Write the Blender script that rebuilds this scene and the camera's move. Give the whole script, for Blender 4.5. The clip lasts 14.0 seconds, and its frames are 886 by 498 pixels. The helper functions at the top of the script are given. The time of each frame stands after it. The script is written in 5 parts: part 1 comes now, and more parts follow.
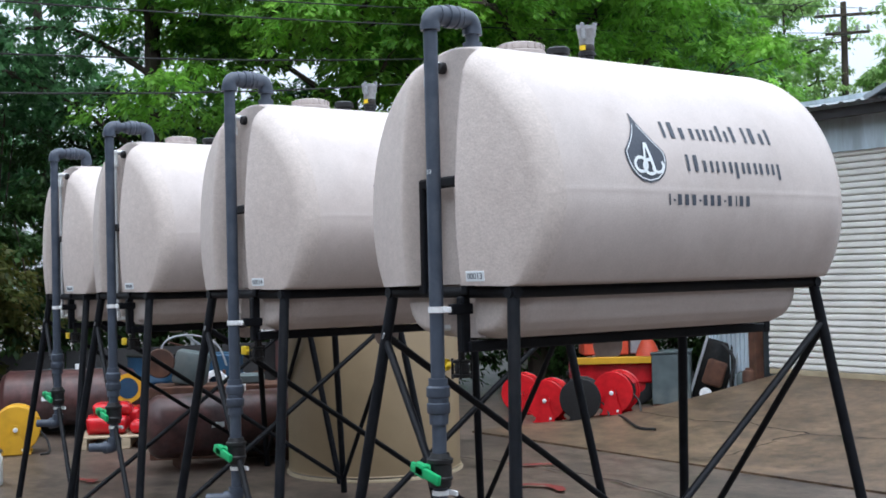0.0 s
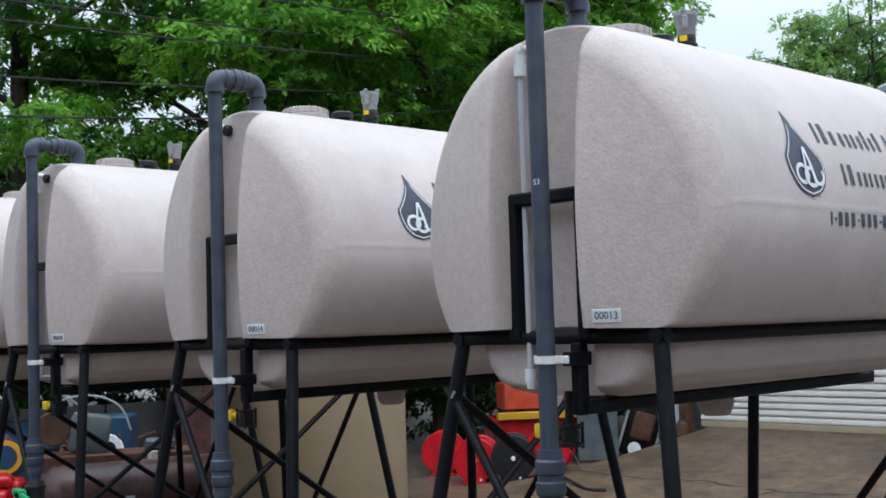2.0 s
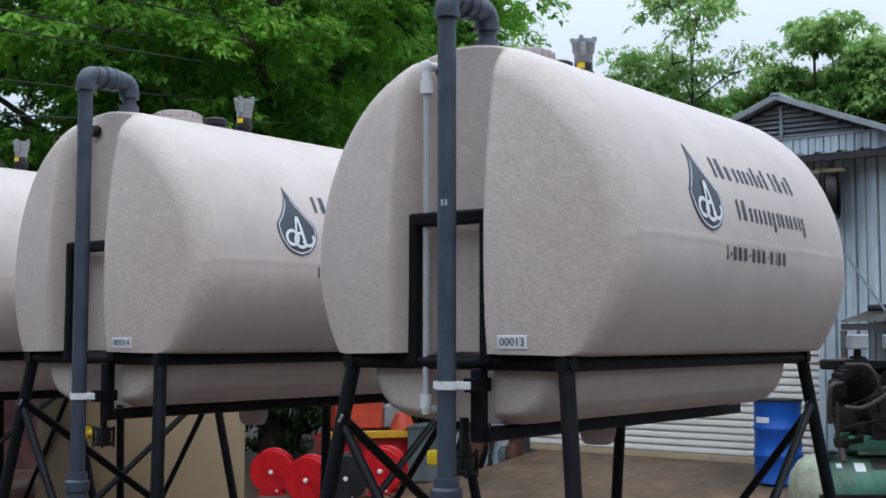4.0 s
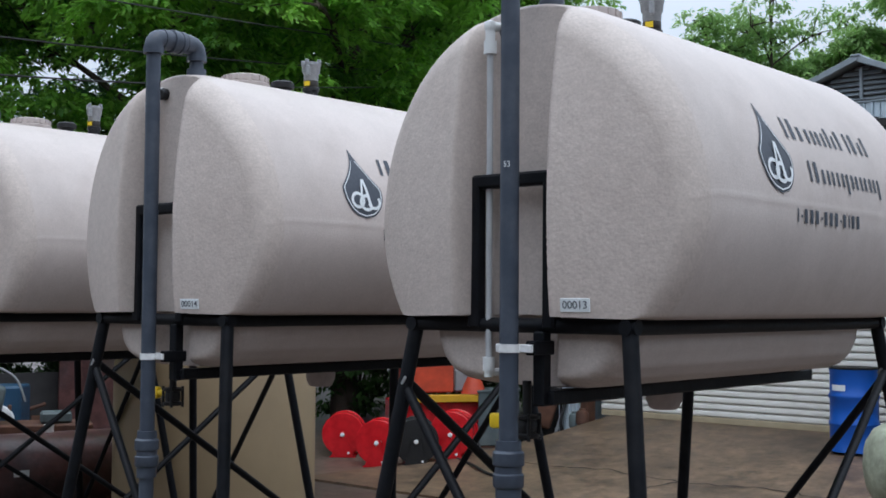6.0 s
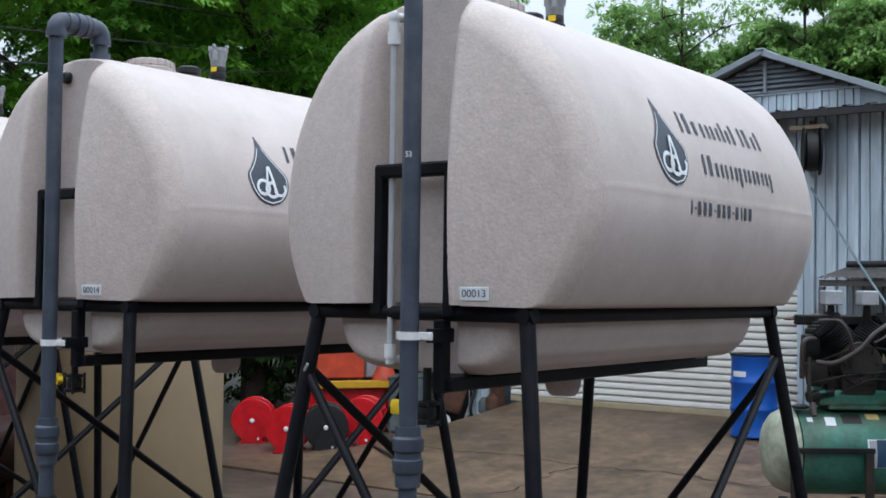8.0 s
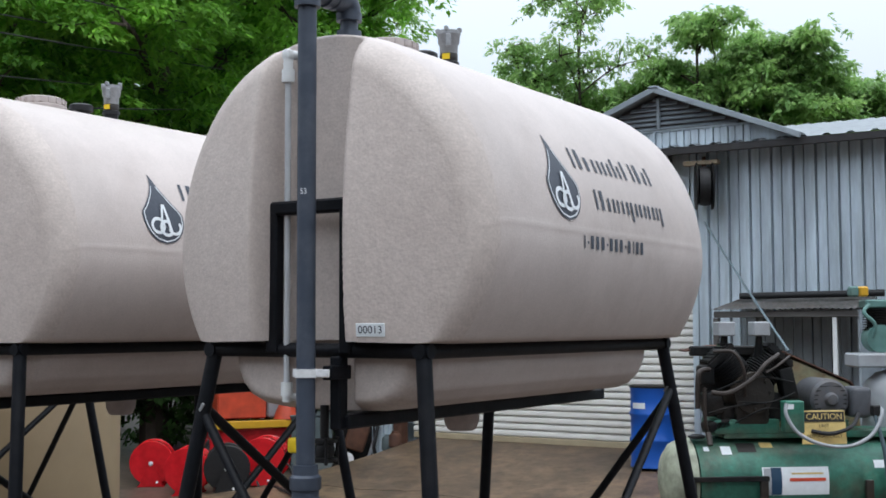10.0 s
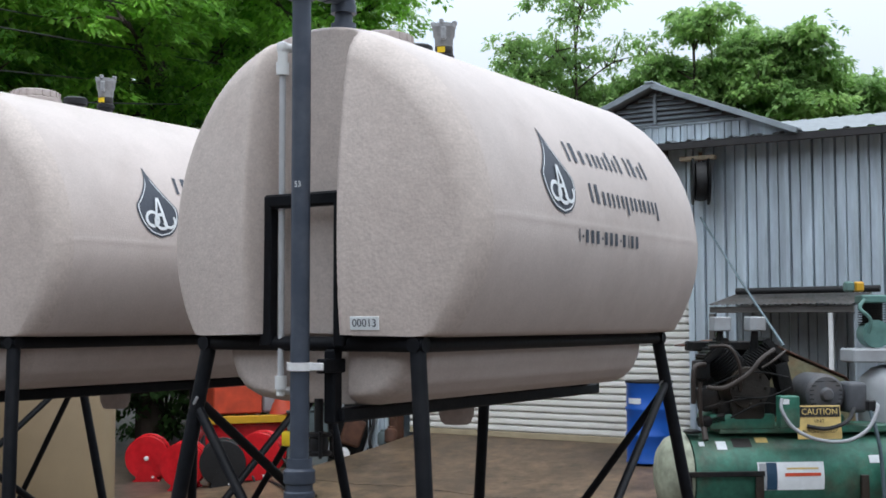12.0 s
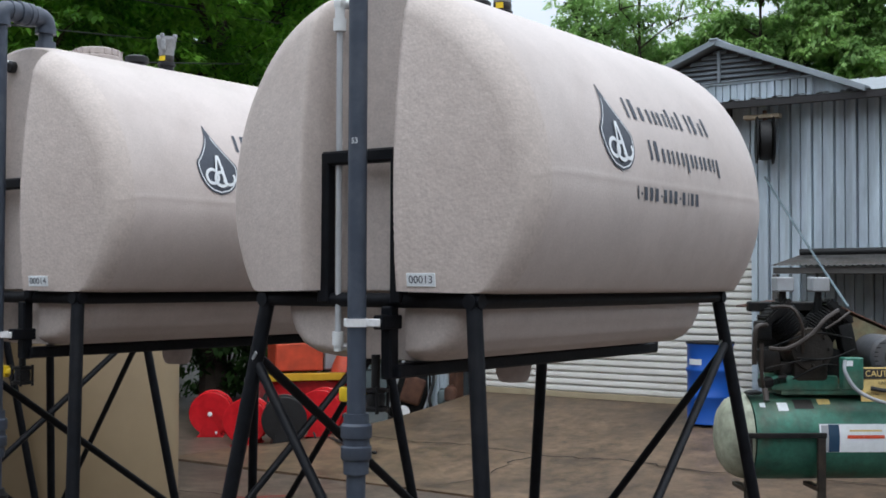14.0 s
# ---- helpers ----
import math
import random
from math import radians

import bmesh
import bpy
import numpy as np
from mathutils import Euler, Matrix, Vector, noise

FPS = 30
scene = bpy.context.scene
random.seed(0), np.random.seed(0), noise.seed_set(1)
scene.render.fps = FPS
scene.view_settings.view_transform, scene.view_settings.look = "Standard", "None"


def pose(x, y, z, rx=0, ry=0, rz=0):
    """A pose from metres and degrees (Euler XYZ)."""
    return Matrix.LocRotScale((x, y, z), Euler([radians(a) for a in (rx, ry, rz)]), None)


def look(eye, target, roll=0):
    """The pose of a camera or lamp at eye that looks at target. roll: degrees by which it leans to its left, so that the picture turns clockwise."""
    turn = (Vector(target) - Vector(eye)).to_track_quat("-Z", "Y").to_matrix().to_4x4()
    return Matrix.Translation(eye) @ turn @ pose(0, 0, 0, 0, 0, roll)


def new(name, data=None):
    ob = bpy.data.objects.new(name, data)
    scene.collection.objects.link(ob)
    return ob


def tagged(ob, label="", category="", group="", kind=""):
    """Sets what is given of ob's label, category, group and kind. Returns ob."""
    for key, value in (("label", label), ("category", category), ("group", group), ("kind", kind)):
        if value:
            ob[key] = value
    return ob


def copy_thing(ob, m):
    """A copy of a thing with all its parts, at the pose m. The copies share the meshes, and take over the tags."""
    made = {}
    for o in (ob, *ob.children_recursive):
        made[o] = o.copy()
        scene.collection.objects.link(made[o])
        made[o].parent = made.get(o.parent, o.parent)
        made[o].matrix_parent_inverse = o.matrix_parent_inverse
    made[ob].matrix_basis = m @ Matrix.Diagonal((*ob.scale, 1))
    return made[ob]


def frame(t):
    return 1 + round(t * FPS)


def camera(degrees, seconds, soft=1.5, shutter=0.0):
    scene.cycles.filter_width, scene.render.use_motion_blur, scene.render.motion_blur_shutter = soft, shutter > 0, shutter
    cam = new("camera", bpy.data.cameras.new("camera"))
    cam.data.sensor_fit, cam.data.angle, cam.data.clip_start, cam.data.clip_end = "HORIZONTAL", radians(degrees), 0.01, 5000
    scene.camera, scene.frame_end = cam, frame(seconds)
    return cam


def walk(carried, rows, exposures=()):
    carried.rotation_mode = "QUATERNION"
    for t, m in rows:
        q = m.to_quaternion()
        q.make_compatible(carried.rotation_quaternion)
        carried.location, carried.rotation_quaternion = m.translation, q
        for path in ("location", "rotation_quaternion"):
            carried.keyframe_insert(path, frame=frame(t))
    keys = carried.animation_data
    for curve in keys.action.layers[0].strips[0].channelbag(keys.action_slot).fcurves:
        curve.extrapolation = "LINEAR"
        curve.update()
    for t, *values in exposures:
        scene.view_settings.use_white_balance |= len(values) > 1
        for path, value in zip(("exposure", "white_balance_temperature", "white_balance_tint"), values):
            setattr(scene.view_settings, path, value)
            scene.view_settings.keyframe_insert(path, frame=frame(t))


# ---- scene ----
cam = camera(40.0, 14.0, 1.7)
PATH = [
    (0, (4.195, -3.083, 1.777), (2.579, -1.906, 1.819), -1.3),
    (0.5, (3.679, -2.938, 1.739), (2.054, -1.778, 1.845), -1.0),
    (1, (3.317, -2.951, 1.756), (1.756, -1.707, 1.879), -0.4),
    (1.5, (2.974, -3.095, 1.786), (1.517, -1.729, 1.903), -3.2),
    (2, (2.688, -3.072, 1.759), (1.245, -1.692, 1.881), -1.8),
    (2.5, (2.504, -3.136, 1.752), (1.291, -1.551, 1.886), 0.3),
    (3, (2.429, -3.171, 1.787), (1.21, -1.592, 1.938), -0.1),
    (5.5, (2.388, -3.143, 1.772), (1.152, -1.575, 1.886), 1.0),
    (6, (2.408, -3.124, 1.772), (1.095, -1.617, 1.86), 0.4),
    (6.5, (2.423, -3.124, 1.774), (1.063, -1.659, 1.848), 0.7),
    (7, (2.45, -3.119, 1.757), (1.076, -1.667, 1.834), 1.0),
    (7.5, (2.464, -3.15, 1.772), (1.147, -1.647, 1.839), 0.8),
    (8, (2.474, -3.136, 1.78), (1.269, -1.541, 1.846), 0.7),
    (8.5, (2.487, -3.135, 1.782), (1.347, -1.495, 1.883), -0.0),
    (9, (2.494, -3.133, 1.781), (1.385, -1.473, 1.897), -0.2),
    (11.5, (2.507, -3.135, 1.772), (1.451, -1.442, 1.903), -0.1),
    (12, (2.503, -3.122, 1.77), (1.434, -1.436, 1.89), -0.1),
    (12.5, (2.5, -3.113, 1.768), (1.415, -1.437, 1.876), -0.3),
    (13, (2.507, -3.119, 1.771), (1.396, -1.46, 1.873), -0.3),
    (13.5, (2.511, -3.117, 1.767), (1.373, -1.475, 1.857), 0.2),
    (14, (2.511, -3.107, 1.759), (1.357, -1.475, 1.814), 0.2),
]
EXPOSURES = [(0, 0.16, 6200, 10), (1, 0.0, 6200, 10), (2, -0.18, 6180, 10), (3, -0.29, 6200, 10), (5.5, -0.40, 6250, 10), (6.5, -0.39, 6180, 10), (7.5, -0.23, 6180, 10), (9, -0.19, 6400, 10), (11.5, -0.16, 6500, 10), (12.5, -0.19, 6500, 10), (14, -0.23, 6500, 10)]
walk(cam, [(t, look(eye, target, roll)) for t, eye, target, roll in PATH], EXPOSURES)


# ---- light ----
world = bpy.data.worlds.new("overcast_sky")
scene.world = world
world.use_nodes = True
wn, wl = world.node_tree.nodes, world.node_tree.links
sky = wn.new("ShaderNodeTexSky")
sky.sky_type = "NISHITA"
sky.sun_disc = False
sky.sun_elevation, sky.sun_rotation = radians(62), radians(150)
sky.air_density, sky.dust_density = 1.0, 4.0
dim = wn.new("ShaderNodeMix")
dim.data_type = "RGBA"
dim.inputs["Factor"].default_value = 0.8
wl.new(sky.outputs[0], dim.inputs["A"])
# overcast: the zenith about twice as bright as the horizon
place = wn.new("ShaderNodeTexCoord")
axes = wn.new("ShaderNodeSeparateXYZ")
wl.new(place.outputs["Generated"], axes.inputs[0])
lift = wn.new("ShaderNodeMapRange")
lift.inputs["From Min"].default_value, lift.inputs["From Max"].default_value = 0.0, 1.0
lift.inputs["To Min"].default_value, lift.inputs["To Max"].default_value = 0.72, 3.45
wl.new(axes.outputs["Z"], lift.inputs["Value"])
grey = wn.new("ShaderNodeMix")
grey.data_type, grey.blend_type = "RGBA", "MULTIPLY"
grey.inputs["Factor"].default_value = 1
grey.inputs["A"].default_value = (8.9, 9.9, 11.2, 1)
wl.new(lift.outputs[0], grey.inputs["B"])
wl.new(grey.outputs["Result"], dim.inputs["B"])
back = wn["Background"]
back.inputs["Strength"].default_value = 0.1
wl.new(dim.outputs["Result"], back.inputs["Color"])
sun = new("sun", bpy.data.lights.new("sun", "SUN"))
sun.data.energy, sun.data.angle, sun.data.color = 0.9, radians(30), (1.0, 0.98, 0.95)
sun.matrix_world = look((9, -4, 30), (0, 0, 0))


# ---- materials ----
def mat(name, color, rough=0.6, metal=0.0, vary=0.25, scale=6.0, stain=None, stain_amount=0.35, stain_scale=1.5, bump=0.15, bump_scale=60.0,
        random_object=0.0, random_island=0.0, stretch=(1, 1, 1), transmission=0.0, spec=0.4, mottle=None, mottle_amount=0.4):
    m = bpy.data.materials.new(name)
    m.use_nodes = True
    n, l = m.node_tree.nodes, m.node_tree.links
    b = n["Principled BSDF"]
    b.inputs["Roughness"].default_value = rough
    b.inputs["Metallic"].default_value = metal
    b.inputs["Specular IOR Level"].default_value = spec
    b.inputs["Transmission Weight"].default_value = transmission
    co = n.new("ShaderNodeTexCoord")
    mp = n.new("ShaderNodeMapping")
    mp.inputs["Scale"].default_value = stretch
    l.new(co.outputs["Object"], mp.inputs["Vector"])
    fine = n.new("ShaderNodeTexNoise")
    fine.inputs["Scale"].default_value, fine.inputs["Detail"].default_value = scale, 6
    l.new(mp.outputs[0], fine.inputs["Vector"])
    ramp = n.new("ShaderNodeMapRange")
    ramp.inputs["From Min"].default_value, ramp.inputs["From Max"].default_value = 0.3, 0.7
    ramp.inputs["To Min"].default_value, ramp.inputs["To Max"].default_value = 1 - vary, 1 + vary
    l.new(fine.outputs["Fac"], ramp.inputs["Value"])
    mul = n.new("ShaderNodeMix")
    mul.data_type, mul.blend_type = "RGBA", "MULTIPLY"
    mul.inputs["Factor"].default_value = 1
    mul.inputs["A"].default_value = (*color, 1)
    l.new(ramp.outputs[0], mul.inputs["B"])
    out = mul.outputs["Result"]
    if stain:
        big = n.new("ShaderNodeTexNoise")
        big.inputs["Scale"].default_value, big.inputs["Detail"].default_value = stain_scale, 8
        big.inputs["Roughness"].default_value = 0.65
        l.new(mp.outputs[0], big.inputs["Vector"])
        r2 = n.new("ShaderNodeMapRange")
        r2.inputs["From Min"].default_value, r2.inputs["From Max"].default_value = 0.48, 0.68
        r2.inputs["To Max"].default_value = stain_amount
        l.new(big.outputs["Fac"], r2.inputs["Value"])
        mx = n.new("ShaderNodeMix")
        mx.data_type = "RGBA"
        l.new(r2.outputs[0], mx.inputs["Factor"])
        l.new(out, mx.inputs["A"])
        mx.inputs["B"].default_value = (*stain, 1)
        out = mx.outputs["Result"]
    if mottle:
        vn = n.new("ShaderNodeTexNoise")
        vn.inputs["Scale"].default_value, vn.inputs["Detail"].default_value, vn.inputs["Roughness"].default_value = mottle, 10, 0.75
        l.new(mp.outputs[0], vn.inputs["Vector"])
        r4 = n.new("ShaderNodeMapRange")
        r4.inputs["From Min"].default_value, r4.inputs["From Max"].default_value = 0.35, 0.65
        r4.inputs["To Min"].default_value, r4.inputs["To Max"].default_value = 1 - mottle_amount, 1 + mottle_amount
        l.new(vn.outputs["Fac"], r4.inputs["Value"])
        m4 = n.new("ShaderNodeMix")
        m4.data_type, m4.blend_type = "RGBA", "MULTIPLY"
        m4.inputs["Factor"].default_value = 1
        l.new(out, m4.inputs["A"])
        l.new(r4.outputs[0], m4.inputs["B"])
        out = m4.outputs["Result"]
    if random_object or random_island:
        if random_object:
            src = n.new("ShaderNodeObjectInfo").outputs["Random"]
        else:
            src = n.new("ShaderNodeNewGeometry").outputs["Random Per Island"]
        amount = random_object or random_island
        r3 = n.new("ShaderNodeMapRange")
        r3.inputs["To Min"].default_value, r3.inputs["To Max"].default_value = 1 - amount, 1 + amount
        l.new(src, r3.inputs["Value"])
        m3 = n.new("ShaderNodeMix")
        m3.data_type, m3.blend_type = "RGBA", "MULTIPLY"
        m3.inputs["Factor"].default_value = 1
        l.new(out, m3.inputs["A"])
        l.new(r3.outputs[0], m3.inputs["B"])
        out = m3.outputs["Result"]
    l.new(out, b.inputs["Base Color"])
    if bump:
        bn = n.new("ShaderNodeTexNoise")
        bn.inputs["Scale"].default_value, bn.inputs["Detail"].default_value = bump_scale, 4
        l.new(mp.outputs[0], bn.inputs["Vector"])
        bp = n.new("ShaderNodeBump")
        bp.inputs["Strength"].default_value, bp.inputs["Distance"].default_value = bump, 0.01
        l.new(bn.outputs["Fac"], bp.inputs["Height"])
        l.new(bp.outputs[0], b.inputs["Normal"])
    return m


def leaf_mat(name, dark, light):
    m = bpy.data.materials.new(name)
    m.use_nodes = True
    n, l = m.node_tree.nodes, m.node_tree.links
    b = n["Principled BSDF"]
    b.inputs["Roughness"].default_value = 0.55
    geo = n.new("ShaderNodeNewGeometry")
    co = n.new("ShaderNodeTexCoord")
    big = n.new("ShaderNodeTexNoise")
    big.inputs["Scale"].default_value = 0.9
    l.new(co.outputs["Object"], big.inputs["Vector"])
    add = n.new("ShaderNodeMath")
    add.operation = "MULTIPLY_ADD"
    l.new(geo.outputs["Random Per Island"], add.inputs[0])
    add.inputs[1].default_value = 0.26
    l.new(big.outputs["Fac"], add.inputs[2])
    rng = n.new("ShaderNodeMapRange")
    rng.inputs["From Min"].default_value, rng.inputs["From Max"].default_value = 0.36, 0.90
    l.new(add.outputs[0], rng.inputs["Value"])
    mx = n.new("ShaderNodeMix")
    mx.data_type = "RGBA"
    l.new(rng.outputs[0], mx.inputs["Factor"])
    mx.inputs["A"].default_value, mx.inputs["B"].default_value = (*dark, 1), (*light, 1)
    l.new(mx.outputs["Result"], b.inputs["Base Color"])
    tr = n.new("ShaderNodeBsdfTranslucent")
    l.new(mx.outputs["Result"], tr.inputs["Color"])
    sh = n.new("ShaderNodeMixShader")
    sh.inputs[0].default_value = 0.55
    l.new(b.outputs[0], sh.inputs[1])
    l.new(tr.outputs[0], sh.inputs[2])
    l.new(sh.outputs[0], n["Material Output"].inputs["Surface"])
    return m


M_POLY = mat("speckled_polyethylene", (0.525, 0.462, 0.430), 0.5, mottle=1.3, mottle_amount=0.09, vary=0.05, scale=120, stain=(0.32, 0.25, 0.215), stain_amount=0.28, stain_scale=2.2, bump=0.10, bump_scale=140)
M_POLYEND = mat("pebbled_polyethylene", (0.53, 0.462, 0.422), 0.55, mottle=30, mottle_amount=0.085, vary=0.075, scale=110, stain=(0.33, 0.26, 0.22), stain_amount=0.22, stain_scale=2.4, bump=0.15, bump_scale=80)
M_LID = mat("lid_polyethylene", (0.43, 0.375, 0.35), 0.6, vary=0.08, scale=40)
M_FRAME = mat("black_painted_steel", (0.0055, 0.0065, 0.0090), 0.5, spec=0.16, vary=0.3, scale=20, stain=(0.022, 0.021, 0.022), stain_amount=0.3, stain_scale=9, bump=0.1)
M_PVC = mat("grey_pvc", (0.050, 0.063, 0.088), 0.42, vary=0.12, scale=14, stain=(0.14, 0.15, 0.17), stain_amount=0.25, stain_scale=7, bump=0.03)
M_WHITE = mat("white_pvc", (0.72, 0.74, 0.74), 0.4, vary=0.05, scale=20, bump=0.02)
M_TUBE = mat("cloudy_clear_tube", (0.50, 0.52, 0.54), 0.2, vary=0.06, scale=20, bump=0.0)
M_BLACKP = mat("black_plastic", (0.012, 0.012, 0.013), 0.45, vary=0.2, scale=30, bump=0.05)
M_GREEN_H = mat("green_plastic", (0.01, 0.33, 0.11), 0.4, vary=0.1, scale=30, bump=0.03)
M_YELLOW_H = mat("yellow_plastic", (0.80, 0.55, 0.02), 0.4, vary=0.1, scale=30, bump=0.03)
M_STEEL = mat("zinc_steel", (0.80, 0.81, 0.82), 0.42, metal=0.25, vary=0.12, scale=40, bump=0.05)
M_CAM = mat("cast_aluminium", (0.33, 0.34, 0.35), 0.5, metal=0.5, vary=0.15, scale=50, bump=0.1)
M_INK = mat("dark_print", (0.055, 0.065, 0.085), 0.55, vary=0.12, scale=60, bump=0.0)
M_PAPER = mat("white_label", (0.72, 0.76, 0.78), 0.5, vary=0.05, scale=30, bump=0.0)
M_TAN = mat("tan_fibreglass", (0.255, 0.188, 0.110), 0.5, vary=0.06, scale=5, stain=(0.20, 0.14, 0.075), stain_amount=0.3, stain_scale=0.9, bump=0.03, bump_scale=12)
M_TAN2 = mat("pale_tan_lip", (0.40, 0.33, 0.22), 0.5, vary=0.08, scale=8)
M_CONC = mat("worn_concrete", (0.102, 0.075, 0.058), 0.42, mottle=6.0, mottle_amount=0.6, vary=0.3, scale=2.2, stain=(0.035, 0.028, 0.024), stain_amount=0.8, stain_scale=0.7, bump=0.25, bump_scale=30)
M_CONC2 = mat("apron_concrete", (0.122, 0.081, 0.050), 0.48, mottle=6.0, mottle_amount=0.55, vary=0.3, scale=1.6, stain=(0.045, 0.031, 0.023), stain_amount=0.7, stain_scale=0.7, bump=0.2, bump_scale=40)
M_GALV = mat("weathered_galvanised_sheet", (0.53, 0.61, 0.67), 0.42, mottle=2.0, mottle_amount=0.25, metal=0.2, vary=0.14, scale=5, stain=(0.30, 0.34, 0.38), stain_amount=0.5, stain_scale=1.2, bump=0.04, stretch=(1.5, 1.5, 0.2))
M_ROOF = mat("roof_sheet", (0.25, 0.275, 0.29), 0.65, metal=0.0, vary=0.1, scale=3, bump=0.03)
M_TRIM = mat("blue_grey_trim", (0.26, 0.30, 0.33), 0.5, vary=0.12, scale=6)
M_WHITEDOOR = mat("white_roll_door", (0.72, 0.70, 0.655), 0.5, vary=0.06, scale=4, stain=(0.45, 0.41, 0.35), stain_amount=0.3, stain_scale=1.2, bump=0.03)
# on the eave trim this dark is the overhang's shade; fence boards share it
M_EAVE = mat("eave_shade_and_fence_dark", (0.035, 0.033, 0.034), 0.7, vary=0.2, scale=6)
M_DARKWOOD = mat("grey_weathered_wood", (0.10, 0.095, 0.09), 0.8, vary=0.3, scale=8, bump=0.3, stretch=(0.3, 3, 3))
M_WOOD = mat("pale_timber", (0.45, 0.36, 0.25), 0.7, vary=0.2, scale=8, bump=0.2, stretch=(0.4, 4, 4))
M_RUST = mat("rusty_steel", (0.095, 0.042, 0.025), 0.8, vary=0.35, scale=9, stain=(0.06, 0.035, 0.03), stain_amount=0.6, stain_scale=3, bump=0.3)
M_RUSTT = mat("red_oxide_tank", (0.085, 0.038, 0.035), 0.36, mottle=4, mottle_amount=0.5, vary=0.25, scale=5, stain=(0.05, 0.05, 0.055), stain_amount=0.75, stain_scale=1.6, bump=0.12)
M_RED = mat("red_enamel", (0.52, 0.012, 0.018), 0.25, vary=0.2, scale=9, stain=(0.22, 0.01, 0.012), stain_amount=0.4, stain_scale=4, bump=0.03)
M_ORANGE = mat("faded_orange_paint", (0.55, 0.07, 0.03), 0.5, vary=0.2, scale=7, stain=(0.25, 0.05, 0.03), stain_amount=0.4, stain_scale=3)
M_YELLOW = mat("yellow_enamel", (0.62, 0.34, 0.02), 0.45, vary=0.15, scale=8, stain=(0.30, 0.15, 0.02), stain_amount=0.4, stain_scale=4)
M_BLUE = mat("blue_drum_paint", (0.008, 0.085, 0.40), 0.38, vary=0.12, scale=6, stain=(0.02, 0.06, 0.2), stain_amount=0.3, stain_scale=3, bump=0.05)
M_BLUE2 = mat("dull_blue_paint", (0.012, 0.05, 0.10), 0.5, vary=0.2, scale=6, stain=(0.05, 0.05, 0.05), stain_amount=0.4)
M_GREENP = mat("machine_green_paint", (0.034, 0.150, 0.105), 0.42, mottle=6, mottle_amount=0.35, vary=0.25, scale=7, stain=(0.16, 0.075, 0.05), stain_amount=0.42, stain_scale=2.6, bump=0.08)
M_GREENR = mat("green_paint_over_rust", (0.19, 0.19, 0.115), 0.6, mottle=5, mottle_amount=0.3, vary=0.3, scale=6, stain=(0.26, 0.085, 0.03), stain_amount=0.6, stain_scale=2.2, bump=0.15)
M_GREASE = mat("greasy_cast_iron", (0.009, 0.0095, 0.010), 0.55, metal=0.0, spec=0.2, vary=0.5, scale=12, stain=(0.045, 0.036, 0.030), stain_amount=0.5, stain_scale=7, bump=0.3)
M_CASE = mat("oily_brown_casting", (0.024, 0.021, 0.018), 0.45, spec=0.35, vary=0.5, scale=10, stain=(0.06, 0.04, 0.022), stain_amount=0.45, stain_scale=6, bump=0.25)
M_TEALI = mat("teal_cast_iron", (0.10, 0.21, 0.19), 0.55, vary=0.25, scale=12, stain=(0.12, 0.10, 0.08), stain_amount=0.4, stain_scale=6)
M_MOTOR = mat("dark_grey_motor", (0.075, 0.08, 0.09), 0.5, vary=0.2, scale=12, stain=(0.13, 0.09, 0.06), stain_amount=0.35, stain_scale=5)
M_GREYP = mat("grey_paint", (0.33, 0.35, 0.37), 0.5, vary=0.1, scale=8, stain=(0.2, 0.17, 0.15), stain_amount=0.35, stain_scale=3)
M_GREYBOX = mat("blue_grey_scuffed_steel", (0.085, 0.11, 0.115), 0.55, vary=0.2, scale=5, stain=(0.20, 0.19, 0.17), stain_amount=0.5, stain_scale=2)
M_RUBBER = mat("black_rubber", (0.014, 0.014, 0.015), 0.6, vary=0.25, scale=25, bump=0.1)
M_COPPER = mat("dull_metal_tube", (0.045, 0.036, 0.031), 0.45, metal=0.3, vary=0.25, scale=15)
M_SIGN_Y = mat("sign_yellow", (0.62, 0.46, 0.17), 0.55, vary=0.15, scale=12, stain=(0.3, 0.2, 0.09), stain_amount=0.4, stain_scale=7)
M_SIGN_B = mat("sign_black", (0.02, 0.018, 0.016), 0.5, vary=0.2, scale=12)
M_CABLE = mat("teal_hose", (0.09, 0.13, 0.15), 0.5, vary=0.1, scale=20)
M_WIRE = mat("black_wire", (0.02, 0.02, 0.02), 0.6, vary=0.1)
M_BARK = mat("bark", (0.055, 0.042, 0.032), 0.9, vary=0.4, scale=6, bump=0.6, bump_scale=14, stretch=(1, 1, 0.3))
M_LEAF1 = leaf_mat("fresh_leaves", (0.06, 0.18, 0.028), (0.37, 0.72, 0.10))
M_LEAF2 = leaf_mat("dark_leaves", (0.04, 0.12, 0.055), (0.20, 0.45, 0.17))
# far foliage paler than the near trees, with distance haze put into its colour
M_LEAF3 = leaf_mat("haze_paled_far_leaves", (0.17, 0.32, 0.11), (0.45, 0.66, 0.22))
# bush greens darkened so the deep shade behind the tanks is in their colour
M_LEAF5 = leaf_mat("shade_darkened_bush_leaves", (0.012, 0.035, 0.010), (0.06, 0.13, 0.03))
M_LEAF4 = leaf_mat("reddish_shrub_leaves", (0.03, 0.07, 0.014), (0.17, 0.15, 0.04))
M_TIN = mat("old_tin", (0.17, 0.165, 0.16), 0.65, mottle=5, mottle_amount=0.35, vary=0.2, scale=8, stain=(0.12, 0.06, 0.035), stain_amount=0.4, stain_scale=3)
